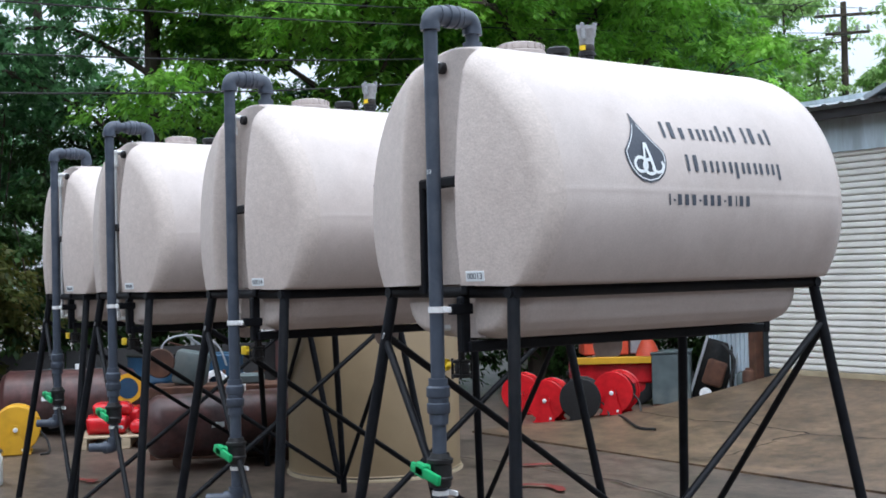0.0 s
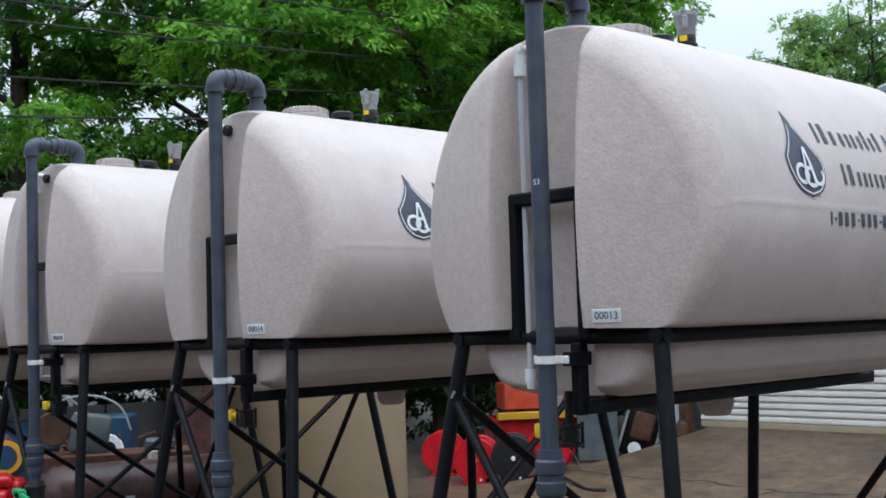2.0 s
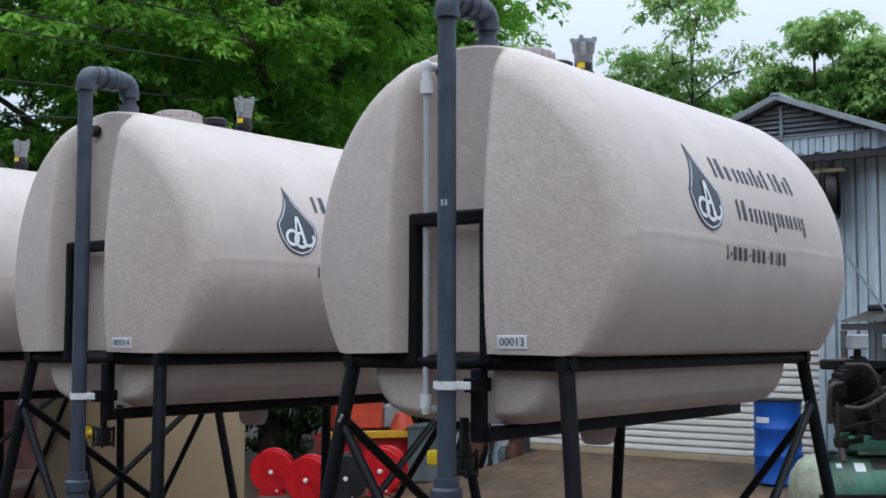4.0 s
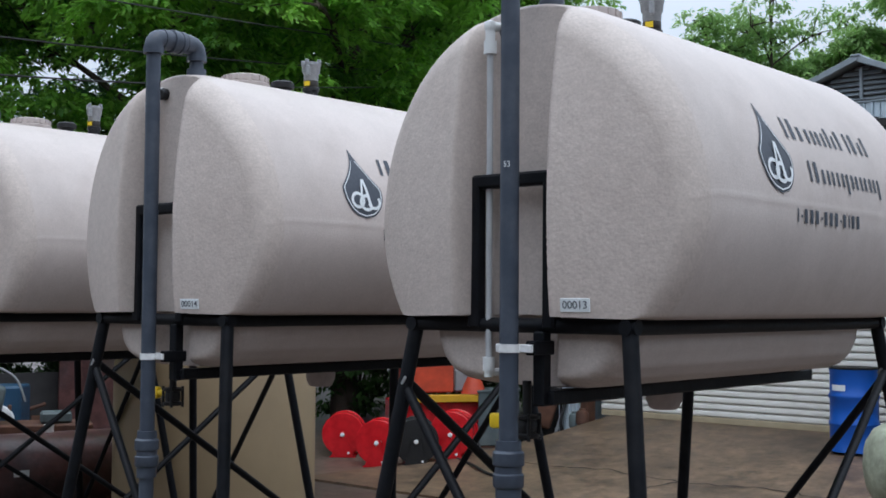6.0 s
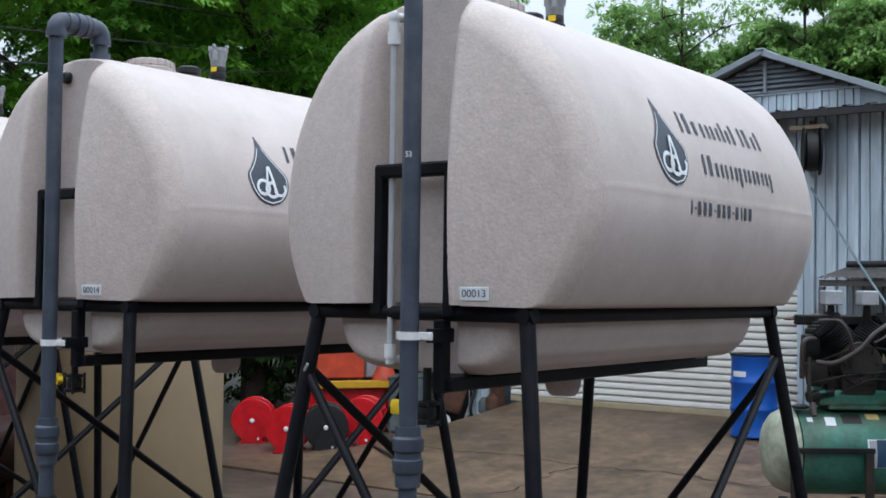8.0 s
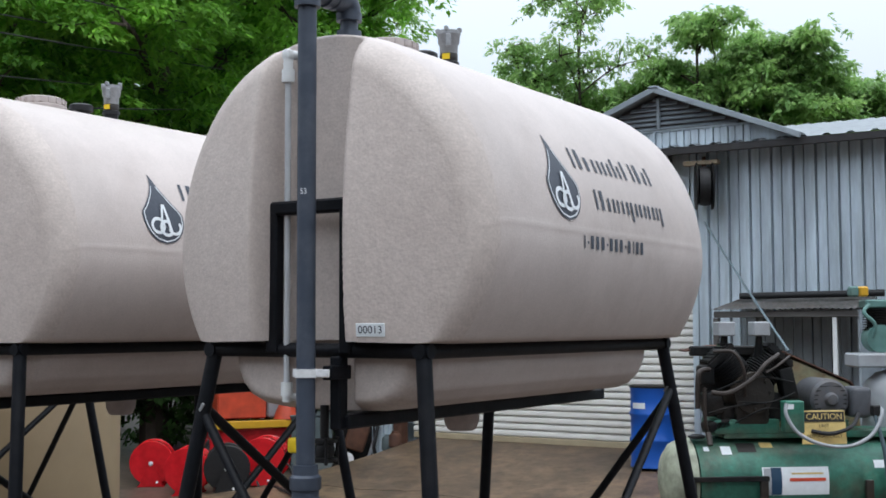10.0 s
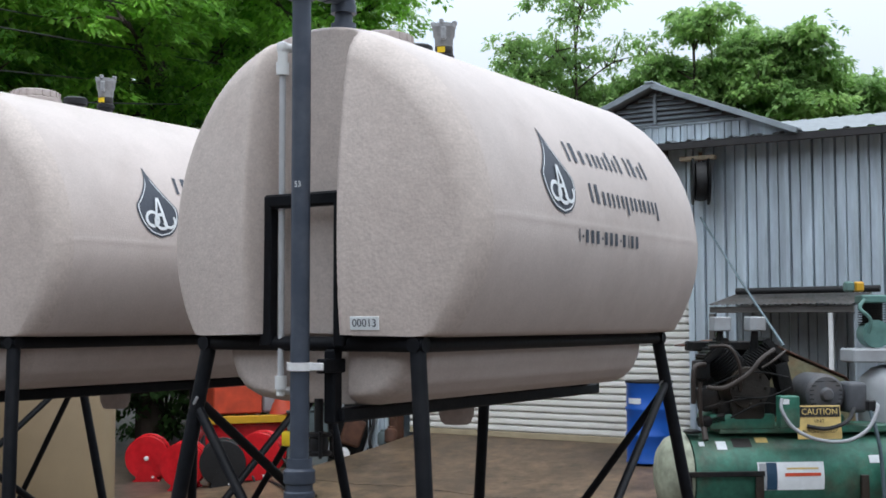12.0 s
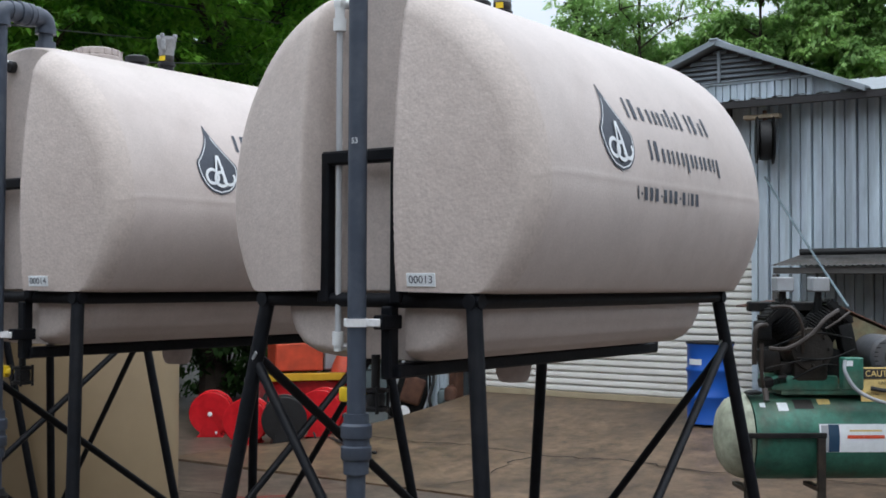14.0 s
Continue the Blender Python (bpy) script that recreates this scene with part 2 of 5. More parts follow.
M_CREAM = mat("weathered_pale_paint", (0.34, 0.36, 0.27), 0.55, mottle=7, mottle_amount=0.3, vary=0.2, scale=8, stain=(0.10, 0.15, 0.11), stain_amount=0.6, stain_scale=3)
M_SCRAP = mat("mixed_scrap", (0.22, 0.21, 0.20), 0.6, metal=0.3, vary=0.4, scale=9, random_object=0.6)


# ---- mesh helpers ----
def thing(name, at, label, category, group="", turn=0.0):
    e = new(name)
    e.empty_display_size = 0.1
    e.matrix_basis = pose(*at, 0, 0, turn)
    return tagged(e, label, category, group)


def finish(name, bm, material, smooth=35):
    me = bpy.data.meshes.new(name)
    bmesh.ops.recalc_face_normals(bm, faces=bm.faces)
    bm.to_mesh(me)
    bm.free()
    me.materials.append(material)
    if smooth:
        me.polygons.foreach_set("use_smooth", [True] * len(me.polygons))
        me.set_sharp_from_angle(angle=radians(smooth))
    return me


def part(name, bm, material, parent, label="", smooth=35):
    ob = new(name, finish(name, bm, material, smooth))
    ob.parent = parent
    if label:
        tagged(ob, label)
    return ob


def single(name, bm, material, label, category="", group="", kind="", smooth=35):
    return tagged(new(name, finish(name, bm, material, smooth)), label, category, group, kind)


def box(bm, size, at=(0, 0, 0), bevel=0.0, turn=(0, 0, 0), segments=1):
    made = bmesh.ops.create_cube(bm, size=1, matrix=pose(*at, *turn) @ Matrix.Diagonal((*size, 1)))
    if bevel:
        edges = list({e for v in made["verts"] for e in v.link_edges})
        bmesh.ops.bevel(bm, geom=edges, offset=bevel, segments=segments, affect="EDGES", profile=0.5)
    return bm


def tube(bm, a, b, r, segments=16, r2=None, caps=True):
    a, b = Vector(a), Vector(b)
    turn = (b - a).to_track_quat("Z", "Y").to_matrix().to_4x4()
    bmesh.ops.create_cone(bm, cap_ends=caps, segments=segments, radius1=r, radius2=r if r2 is None else r2, depth=(b - a).length,
                          matrix=Matrix.Translation((a + b) / 2) @ turn)
    return bm


def lathe(bm, profile, m=None, segments=32):
    """Turn (radius, height) pairs about z, placed by the matrix m."""
    m = m or Matrix()
    rings = []
    for r, h in profile:
        if r < 1e-5:
            rings.append([bm.verts.new(m @ Vector((0, 0, h)))])
        else:
            rings.append([bm.verts.new(m @ Vector((r * math.cos(2 * math.pi * k / segments), r * math.sin(2 * math.pi * k / segments), h))) for k in range(segments)])
    for p, q in zip(rings, rings[1:]):
        for k in range(segments):
            j = (k + 1) % segments
            if len(p) == 1 and len(q) == 1:
                continue
            if len(p) == 1:
                bm.faces.new((p[0], q[j], q[k]))
            elif len(q) == 1:
                bm.faces.new((p[k], p[j], q[0]))
            else:
                bm.faces.new((p[k], p[j], q[j], q[k]))
    return bm


def smooth_line(points, steps=8):
    pts = [Vector(p) for p in points]
    out = []
    for k in range(len(pts) - 1):
        p0, p1, p2, p3 = pts[max(k - 1, 0)], pts[k], pts[k + 1], pts[min(k + 2, len(pts) - 1)]
        for s in range(steps):
            t = s / steps
            out.append(0.5 * (2 * p1 + (p2 - p0) * t + (2 * p0 - 5 * p1 + 4 * p2 - p3) * t * t + (3 * p1 - p0 - 3 * p2 + p3) * t ** 3))
    return out + [pts[-1]]


def sweep(bm, points, r, segments=10, curved=True, steps=8, radii=None):
    pts = smooth_line(points, steps) if curved else [Vector(p) for p in points]
    rings, side = [], None
    for k, p in enumerate(pts):
        d = (pts[min(k + 1, len(pts) - 1)] - pts[max(k - 1, 0)]).normalized()
        if side is None:
            side = d.orthogonal().normalized()
        side = (side - d * side.dot(d)).normalized()
        up = d.cross(side)
        rr = r if radii is None else radii[0] + (radii[1] - radii[0]) * k / (len(pts) - 1)
        rings.append([bm.verts.new(p + (side * math.cos(2 * math.pi * j / segments) + up * math.sin(2 * math.pi * j / segments)) * rr) for j in range(segments)])
    for p, q in zip(rings, rings[1:]):
        for j in range(segments):
            bm.faces.new((p[j], p[(j + 1) % segments], q[(j + 1) % segments], q[j]))
    bm.faces.new(rings[0][::-1])
    bm.faces.new(rings[-1])
    return bm


def prism(bm, outline, thickness, m=None):
    """A plate with the given 2D outline in its own x, y plane."""
    m = m or Matrix()
    lo = [bm.verts.new(m @ Vector((x, y, 0))) for x, y in outline]
    hi = [bm.verts.new(m @ Vector((x, y, thickness))) for x, y in outline]
    bm.faces.new(lo[::-1])
    bm.faces.new(hi)
    n = len(outline)
    for k in range(n):
        bm.faces.new((lo[k], lo[(k + 1) % n], hi[(k + 1) % n], hi[k]))
    return bm


def lettering(name, text, size, m, material, parent, squeeze=1.0):
    cu = bpy.data.curves.new(name, "FONT")
    cu.body, cu.size, cu.align_x, cu.align_y = text, size, "CENTER", "CENTER"
    cu.extrude = 0.0006
    tmp = new(name, cu)
    me = bpy.data.meshes.new_from_object(tmp)
    bpy.data.objects.remove(tmp)
    me.transform(m @ Matrix.Diagonal((squeeze, 1, 1, 1)))
    me.materials.clear()
    me.materials.append(material)
    ob = new(name, me)
    ob.parent = parent
    return ob


def ground_height(x, y):
    """Level yard; a slab ramps up to the roll door."""
    rise = min(max((y - 5.6) / 3.67, 0), 1) * 0.42
    return rise * min(max((x + 6.7) / 1.0, 0), 1)


# ---- setting: ground ----
def ground():
    bm = bmesh.new()
    span = [-400, -120, -60, -40] + [-30 + k for k in range(0, 61)] + [40, 60, 120, 400]
    grid = [[bm.verts.new((x, y, 0.012 * noise.noise((x * 0.4, y * 0.4, 0)) if abs(x) < 30 and abs(y) < 30 else 0)) for x in span] for y in span]
    for a, b in zip(grid, grid[1:]):
        for k in range(len(span) - 1):
            bm.faces.new((a[k], a[k + 1], b[k + 1], b[k]))
    single("ground", bm, M_CONC, "stained wet-looking concrete yard floor", "ground", kind="structure", smooth=180)
    bm = bmesh.new()
    ys = [5.2 + k * 0.25 for k in range(17)] + [9.6]
    low, top = [], []
    for y in ys:
        top.append([bm.verts.new((x, y, ground_height(x, y) + 0.02 + 0.006 * noise.noise((x * 0.8, y * 0.8, 3)))) for x in (-6.7, -6.2, -5.7, -4, -3, -2, -1, 0, 1, 2, 3, 4, 6, 9)])
        low.append((bm.verts.new((-6.7, y, -0.05)), bm.verts.new((9, y, -0.05))))
    for k in range(len(ys) - 1):
        for j in range(13):
            bm.faces.new((top[k][j], top[k][j + 1], top[k + 1][j + 1], top[k + 1][j]))
        bm.faces.new((low[k][0], top[k][0], top[k + 1][0], low[k + 1][0]))
    bm.faces.new([low[0][0], low[0][1]] + top[0][::-1])
    single("pavement", bm, M_CONC2, "tan concrete ramp slab before the roll-up door", "pavement", kind="structure", smooth=40)


ground()

# ---- storage tanks ----
CZ, RX, RZ = 2.06, 0.657, 0.698
Y0, Y1 = -0.122, 2.005


def dome(x, z):
    """How far the bulging end of a tank falls back at x, z."""
    return 0.155 * (x / RX) ** 2 + 0.085 * ((z - CZ) / RZ) ** 2



def tank_outline(n=160):
    """Cross-section of the tank: a round upper body over a narrower belly below the rail."""
    pts = []
    low = math.acos((1.735 - CZ) / RZ)
    for k in range(n):
        z = CZ + RZ * math.cos(-low + 2 * low * k / (n - 1))
        a = -low + 2 * low * k / (n - 1)
        seam = 0.0018 * math.exp(-((z - 2.105) / 0.009) ** 2)
        pts.append((math.copysign(barrel_x(z) + seam, a), z))
    x = pts[-1][0]
    rough = [(x - 0.012, 1.728), (x - 0.06, 1.724), (0.44, 1.722), (0.415, 1.715), (0.408, 1.68), (0.40, 1.63), (0.375, 1.575), (0.335, 1.535), (0.28, 1.512), (0.2, 1.503), (0.1, 1.5)]
    side = []
    for (xa, za), (xb, zb) in zip(rough, rough[1:] + [(0.0, 1.5)]):
        m = max(int(math.hypot(xb - xa, zb - za) / 0.011), 1)
        side += [(xa + (xb - xa) * k / m, za + (zb - za) * k / m) for k in range(m)]
    out = pts + side + [(0, 1.5)] + [(-p[0], p[1]) for p in side[::-1]]
    return out


def barrel_x(z):
    if z > CZ:
        return RX * math.sqrt(max(1 - ((z - CZ) / RZ) ** 2, 0))
    return RX * math.sqrt(max(1 - ((CZ - z) / 0.60) ** 1.75, 0))


def tank_body():
    outline = tank_outline(300)
    n = len(outline)
    base = 1.735
    bm = bmesh.new()

    def groove(x, upper):
        flat, slope = (0.150, 0.042) if x > 0.008 else (0.134, 0.062)
        if not upper:
            flat, slope = 0.105, 0.034
        t = min(max((abs(x - 0.008) - flat) / slope, 0), 1)
        return 1 - t * t * (3 - 2 * t)

    edge = [(0.0, 0.0), (0.90, 0.0), (0.93, 0.008), (0.96, 0.026), (0.98, 0.052), (0.993, 0.09), (1.0, 0.15)]

    def rounding(r):
        for (r0, d0), (r1, d1) in zip(edge, edge[1:]):
            if r <= r1:
                return d0 + (d1 - d0) * (r - r0) / (r1 - r0)
        return edge[-1][1]

    def ring(r, end, y=None):
        row = []
        for x, z in outline:
            px, pz = x * r, base + (z - base) * r
            if end:
                d = dome(px, pz) * (1 if end < 0 else 0.75) + rounding(r)
                if z < base - 0.01:
                    d = 0.150 + 0.10 * (max(r - 0.78, 0) / 0.22) ** 3
                g = groove(px, z >= base - 0.01)
                d = d * (1 - g) + max(d, 0.168 if z >= base - 0.01 else 0.23) * g
                yy = Y0 + d if end < 0 else Y1 - d
            else:
                yy = y
            row.append(bm.verts.new((px, yy, pz)))
        return row

    rs = [k * 0.0125 for k in range(1, 73)] + [0.915, 0.93, 0.945, 0.96, 0.97, 0.98, 0.987, 0.993, 0.997, 1.0]
    rings = [ring(r, -1) for r in rs]
    for y in (0.3, 0.5, 0.7, 0.95, 1.2, 1.45, 1.65):
        rings.append(ring(1.0, 0, y))
    rings += [ring(r, 1) for r in rs[::-1]]
    for i, (p, q) in enumerate(zip(rings, rings[1:])):
        for k in range(n):
            j = (k + 1) % n
            bm.faces.new((p[k], p[j], q[j], q[k])).material_index = int(i < len(rs) - 4 or i > len(rings) - len(rs) + 2)
    a = bm.verts.new((0, Y0 + 0.168, base))
    b = bm.verts.new((0, Y1 - 0.168, base))
    for k in range(n):
        j = (k + 1) % n
        bm.faces.new((a, rings[0][j], rings[0][k]))
        bm.faces.new((b, rings[-1][k], rings[-1][j]))
    return bm


def on_barrel(bm, rows, lift=0.003):
    """A strip of print that follows the round side: rows of (z, y from, y to), from the top down."""
    prev = None
    for z, ya, yb in rows:
        x = barrel_x(z) + lift
        cur = (bm.verts.new((x, ya, z)), bm.verts.new((x, yb, z)))
        if prev:
            bm.faces.new((prev[0], prev[1], cur[1], cur[0]))
        prev = cur
    return bm


def drop_width(f):
    """Half-width of the oil drop at f, from 0 at its tip to 1 at its foot."""
    if f < 0.55:
        t = f / 0.55
        return 0.004 + 0.112 * t ** 1.55
    t = (f - 0.55) / 0.45
    return 0.116 * math.sqrt(max(1 - (t * 0.98 + 0.02 * t) ** 2.2, 0)) + 0.012 * (1 - t) * t


def drop_rows(scale=1.0, steps=26, centre=0.561, tip=2.432, foot=2.135):
    rows = []
    mid = foot + 0.115
    for k in range(steps + 1):
        f = k / steps
        z = tip + (foot - tip) * f
        lean = -0.028 * (1 - f) ** 2
        w = drop_width(f) * scale
        zz = mid + (z - mid) * scale
        rows.append((zz, centre + lean - w, centre + lean + w))
    return rows


def ring_on_barrel(bm, cy, cz, ry, rz, width, a0, a1, lift, steps=18):
    prev = None
    for k in range(steps + 1):
        a = radians(a0 + (a1 - a0) * k / steps)
        cur = []
        for s in (-0.5, 0.5):
            z = cz + (rz + s * width) * math.sin(a)
            y = cy + (ry + s * width) * math.cos(a)
            cur.append(bm.verts.new((barrel_x(z) + lift, y, z)))
        if prev:
            bm.faces.new((prev[0], prev[1], cur[1], cur[0]))
        prev = cur
    return bm


def storage_tank():
    t = thing("storage_tank", (0, 0, 0), "large pale beige speckled plastic horizontal oil tank on a black stand", "tank", "oil tanks in a row")
    part("body", tank_body(), M_POLY, t, smooth=50).data.materials.append(M_POLYEND)
    bm = bmesh.new()
    lathe(bm, [(0, 0.058), (0.085, 0.058), (0.099, 0.053), (0.103, 0.04), (0.103, 0.024), (0.112, 0.018), (0.112, -0.03)], Matrix.Translation((0.0, 0.43, RZ + CZ - 0.012)), 36)
    for k in range(18):
        a = 2 * math.pi * k / 18
        box(bm, (0.007, 0.012, 0.022), (0.1055 * math.cos(a), 0.43 + 0.1055 * math.sin(a), RZ + CZ + 0.026), 0, (0, 0, math.degrees(a)))
    part("lid", bm, M_LID, t, "ribbed round screw lid")
    bm = lathe(bmesh.new(), [(0, 0.052), (0.045, 0.052), (0.055, 0.045), (0.055, 0.02), (0.04, 0.014), (0.04, -0.03)], Matrix.Translation((0.0, 0.655, RZ + CZ)), 24)
    part("vent_cap", bm, M_BLACKP, t, "low black vent cap")
    # quick coupling with its dust cap
    base = Matrix.Translation((0.0, 0.835, RZ + CZ))
    bm = lathe(bmesh.new(), [(0.034, -0.03), (0.034, 0.03), (0.041, 0.03), (0.041, 0.045), (0.034, 0.05)], base, 24)
    part("coupling_neck", bm, M_BLACKP, t, "black threaded neck")
    bm = lathe(bmesh.new(), [(0.0345, 0.046), (0.0355, 0.050), (0.0355, 0.076), (0.034, 0.080)], base, 24)
    part("coupling_band", bm, M_CASE, t, "dark brown band")
    for a in (-75, 150):
        bm = box(bmesh.new(), (0.003, 0.030, 0.022), (0.0365 * math.cos(radians(a)), 0.835 + 0.0365 * math.sin(radians(a)), RZ + CZ + 0.064), 0, (0, 0, a))
        part("coupling_tag", bm, M_YELLOW_H, t, "small yellow tag")
    bm = lathe(bmesh.new(), [(0.033, 0.076), (0.035, 0.082), (0.036, 0.112), (0.042, 0.120), (0.044, 0.150), (0.047, 0.154), (0.047, 0.168), (0.038, 0.168), (0.036, 0.13), (0, 0.13)], base, 24)
    for a in (-60, 120):
        box(bm, (0.016, 0.022, 0.05), (0.048 * math.cos(radians(a)), 0.835 + 0.048 * math.sin(radians(a)), RZ + CZ + 0.125), 0.004, (0, 0, a))
    for a in (0, 90, 180, 270):
        box(bm, (0.018, 0.016, 0.018), (0.043 * math.cos(radians(a + 20)), 0.835 + 0.043 * math.sin(radians(a + 20)), RZ + CZ + 0.172), 0.003, (0, 0, a + 20))
    part("coupling_cap", bm, M_CAM, t, "grey cast quick coupling")
    bm = lathe(bmesh.new(), [(0.075, 0.06), (0.074, 0.0), (0.068, -0.07), (0.056, -0.098), (0.045, -0.105), (0, -0.105)], Matrix.Translation((0.0, 0.92, 1.48)), 28)
    part("sump", bm, M_LID, t, "small drain sump under the belly")
    # fitting knob at the top of the recess
    bm = lathe(bmesh.new(), [(0.026, 0), (0.026, 0.05), (0.02, 0.055), (0, 0.055)], pose(-0.067, 0.075, 2.675, 90, 0, 0), 18)
    part("plug", bm, M_BLACKP, t, "black plug")
    # oil drop emblem with plain curls
    bm = on_barrel(bmesh.new(), drop_rows())
    emblem = part("emblem", bm, M_INK, t, "dark oil-drop emblem with pale curls", 180)
    bm = bmesh.new()
    rows = drop_rows(0.93)
    inner = drop_rows(0.885)
    for side in (1, 2):
        prev = None
        for o, i in zip(rows[3:], inner[3:]):
            cur = (bm.verts.new((barrel_x(o[0]) + 0.0045, o[side], o[0])), bm.verts.new((barrel_x(i[0]) + 0.0045, i[side], i[0])))
            if prev:
                bm.faces.new((prev[0], prev[1], cur[1], cur[0]))
            prev = cur
    part("emblem_outline", bm, M_PAPER, emblem, "", 180)
    for ring in ((0.519, 2.212, 0.034, 0.030, 0.014, 0, 360, 0.0055), (0.567, 2.203, 0.036, 0.030, 0.014, 60, 330, 0.0075), (0.612, 2.210, 0.034, 0.029, 0.013, 200, 395, 0.0065)):
        part("emblem_curl", ring_on_barrel(bmesh.new(), *ring), M_PAPER, emblem, "", 180)
    part("emblem_stroke", on_barrel(bmesh.new(), [(2.305, 0.556, 0.569), (2.25, 0.568, 0.583), (2.180, 0.582, 0.601)], 0.0085), M_PAPER, emblem, "", 180)
    part("emblem_stroke", on_barrel(bmesh.new(), [(2.305, 0.550, 0.562), (2.25, 0.537, 0.549), (2.195, 0.526, 0.538)], 0.0095), M_PAPER, emblem, "", 180)
    # two lines of company lettering and a number, as plain bars
    # each glyph: its advance, then stems of (start, width, foot, head) in fractions of the advance and of the line's x-height
    tall, low, deep = (0.0, 1.45), (0.0, 1.0), (-0.45, 1.0)
    cap = (1.25, ((0.05, 0.22, 0.0, 1.45), (0.48, 0.34, 0.0, 1.45)))
    round_low = (1.0, ((0.06, 0.32, *low), (0.60, 0.30, *low)))
    thin = (0.55, ((0.15, 0.60, *low),))
    stem = (0.55, ((0.18, 0.56, *tall),))
    hook = (1.0, ((0.06, 0.30, *low), (0.60, 0.32, *tall)))
    broad = (1.5, ((0.05, 0.18, *low), (0.40, 0.18, *low), (0.74, 0.20, *low)))
    drop = (1.0, ((0.06, 0.32, *deep), (0.60, 0.30, *low)))
    tail = (0.95, ((0.08, 0.30, *low), (0.56, 0.30, *deep)))
    gap = (0.45, ())
    digit, dash = (1.0, ((0.10, 0.76, 0.0, 1.0),)), (0.6, ((0.12, 0.72, 0.36, 0.56),))
    one = (0.7, ((0.30, 0.42, 0.0, 1.0),))
    for y0, y1, z, height, glyphs in (
            (0.690, 1.412, 2.334, 0.050, (cap, (0.75, ((0.08, 0.5, *low),)), round_low, round_low, stem, hook, gap, cap, thin, stem)),
            (0.790, 1.420, 2.192, 0.050, (cap, round_low, broad, drop, round_low, round_low, tail)),
            (0.655, 1.187, 2.046, 0.046, (one, dash, digit, digit, digit, dash, digit, digit, digit, dash, digit, one, digit, digit))):
        unit = (y1 - y0) / sum(g[0] for g in glyphs)
        y = y0
        for advance, stems in glyphs:
            w = advance * unit
            for start, width, foot, head in stems:
                width *= 0.72
                rows = [(z + height * (head + (foot - head) * k / 3), y + start * w, y + (start + width) * w) for k in range(4)]
                part("print_bar", on_barrel(bmesh.new(), rows), M_INK, t, "", 180)
            y += w
    return t


def serial_plate(tank, text):
    x, z = 0.287, 1.767
    y = Y0 + dome(x, z) - 0.002
    m = pose(x, y, z, 6, 0, 11.5)
    bm = box(bmesh.new(), (0.098, 0.003, 0.042), (0, 0, 0), 0.001)
    bmesh.ops.transform(bm, matrix=m, verts=bm.verts)
    plate = part("serial_plate", bm, M_PAPER, tank, "white serial number label")
    if text:
        lettering("serial_number", text, 0.034, m @ pose(0, -0.0024, 0, 90, 0, 0), M_INK, plate, 0.98)
    else:
        bm = bmesh.new()
        for k in range(5):
            box(bm, (0.010, 0.001, 0.022), (-0.032 + 0.016 * k, -0.002, 0), 0)
        bmesh.ops.transform(bm, matrix=m, verts=bm.verts)
        part("serial_bars", bm, M_INK, plate)


# ---- steel stands ----
def tank_stand():
    s = thing("tank_stand", (0, 0, 0), "black painted welded tube stand with splayed braced legs", "stand", "tank stands in a row")
    H, R, LR = 1.70, 0.024, 0.026
    X, YB = 0.432, 1.90
    for x in (-X, X):
        part("side_rail", tube(bmesh.new(), (x, -0.03, H), (x, YB + 0.03, H), R), M_FRAME, s)
    for y in (0, YB):
        part("end_rail", tube(bmesh.new(), (-X - 0.03, y, H + 0.001), (X + 0.03, y, H + 0.001), R), M_FRAME, s)
    # saddle rails under the belly and the hoops in the end recesses
    for x in (0.125,):
        part("belly_rail", box(bmesh.new(), (0.06, YB - 0.02, 0.045), (x, YB / 2 - 0.02, 1.474), 0.006), M_FRAME, s)
    for y in (-0.012, YB + 0.012):
        part("hoop_post", box(bmesh.new(), (0.046, 0.046, 0.47), (-0.155, y, 1.925), 0.006), M_FRAME, s)
        part("hoop_post", box(bmesh.new(), (0.046, 0.046, 0.47), (0.150, y, 1.925), 0.006), M_FRAME, s)
        part("hanger_post", box(bmesh.new(), (0.044, 0.046, 0.235), (0.114, y, 1.566), 0.006), M_FRAME, s)
        part("hoop_top", box(bmesh.new(), (0.352, 0.046, 0.046), (-0.0025, y, 2.170), 0.008), M_FRAME, s)
    feet = {}
    for sx in (-1, 1):
        for sy, y in ((-1, 0.0), (1, YB)):
            top = Vector((sx * X, y, H - 0.012))
            foot = Vector((sx * 0.665, y + sy * 0.215, 0.012))
            feet[sx, sy] = (top, foot)
            leg = part("leg", tube(bmesh.new(), foot, top, LR), M_FRAME, s)
            part("foot_plate", box(bmesh.new(), (0.14, 0.14, 0.012), (foot.x, foot.y, 0.006), 0.003), M_FRAME, leg)

    def on_leg(key, f):
        top, foot = feet[key]
        return top + (foot - top) * f

    def brace(a, b, r=0.0175):
        part("brace", tube(bmesh.new(), a, b, r, 12), M_FRAME, s)

    for key, side, end in (((-1, -1), (-1, 1), (1, -1)), ((1, 1), (1, -1), (-1, 1))):
        brace(on_leg(key, 0.11), on_leg(side, 0.93))
        brace(on_leg(key, 0.12), on_leg(end, 0.93))
    for key in ((-1, -1), (1, 1)):
        p = on_leg(key, 0.11)
        part("brace_tab", box(bmesh.new(), (0.012, 0.006, 0.034), p + Vector((-0.010 * key[0], -0.024, 0.0)), 0.002, (0, 35, 0)), M_CAM, s, "bare steel welded tab")
    return s


# ---- fill pipes ----
PX, PY, PR = 0.060, -0.112, 0.0303


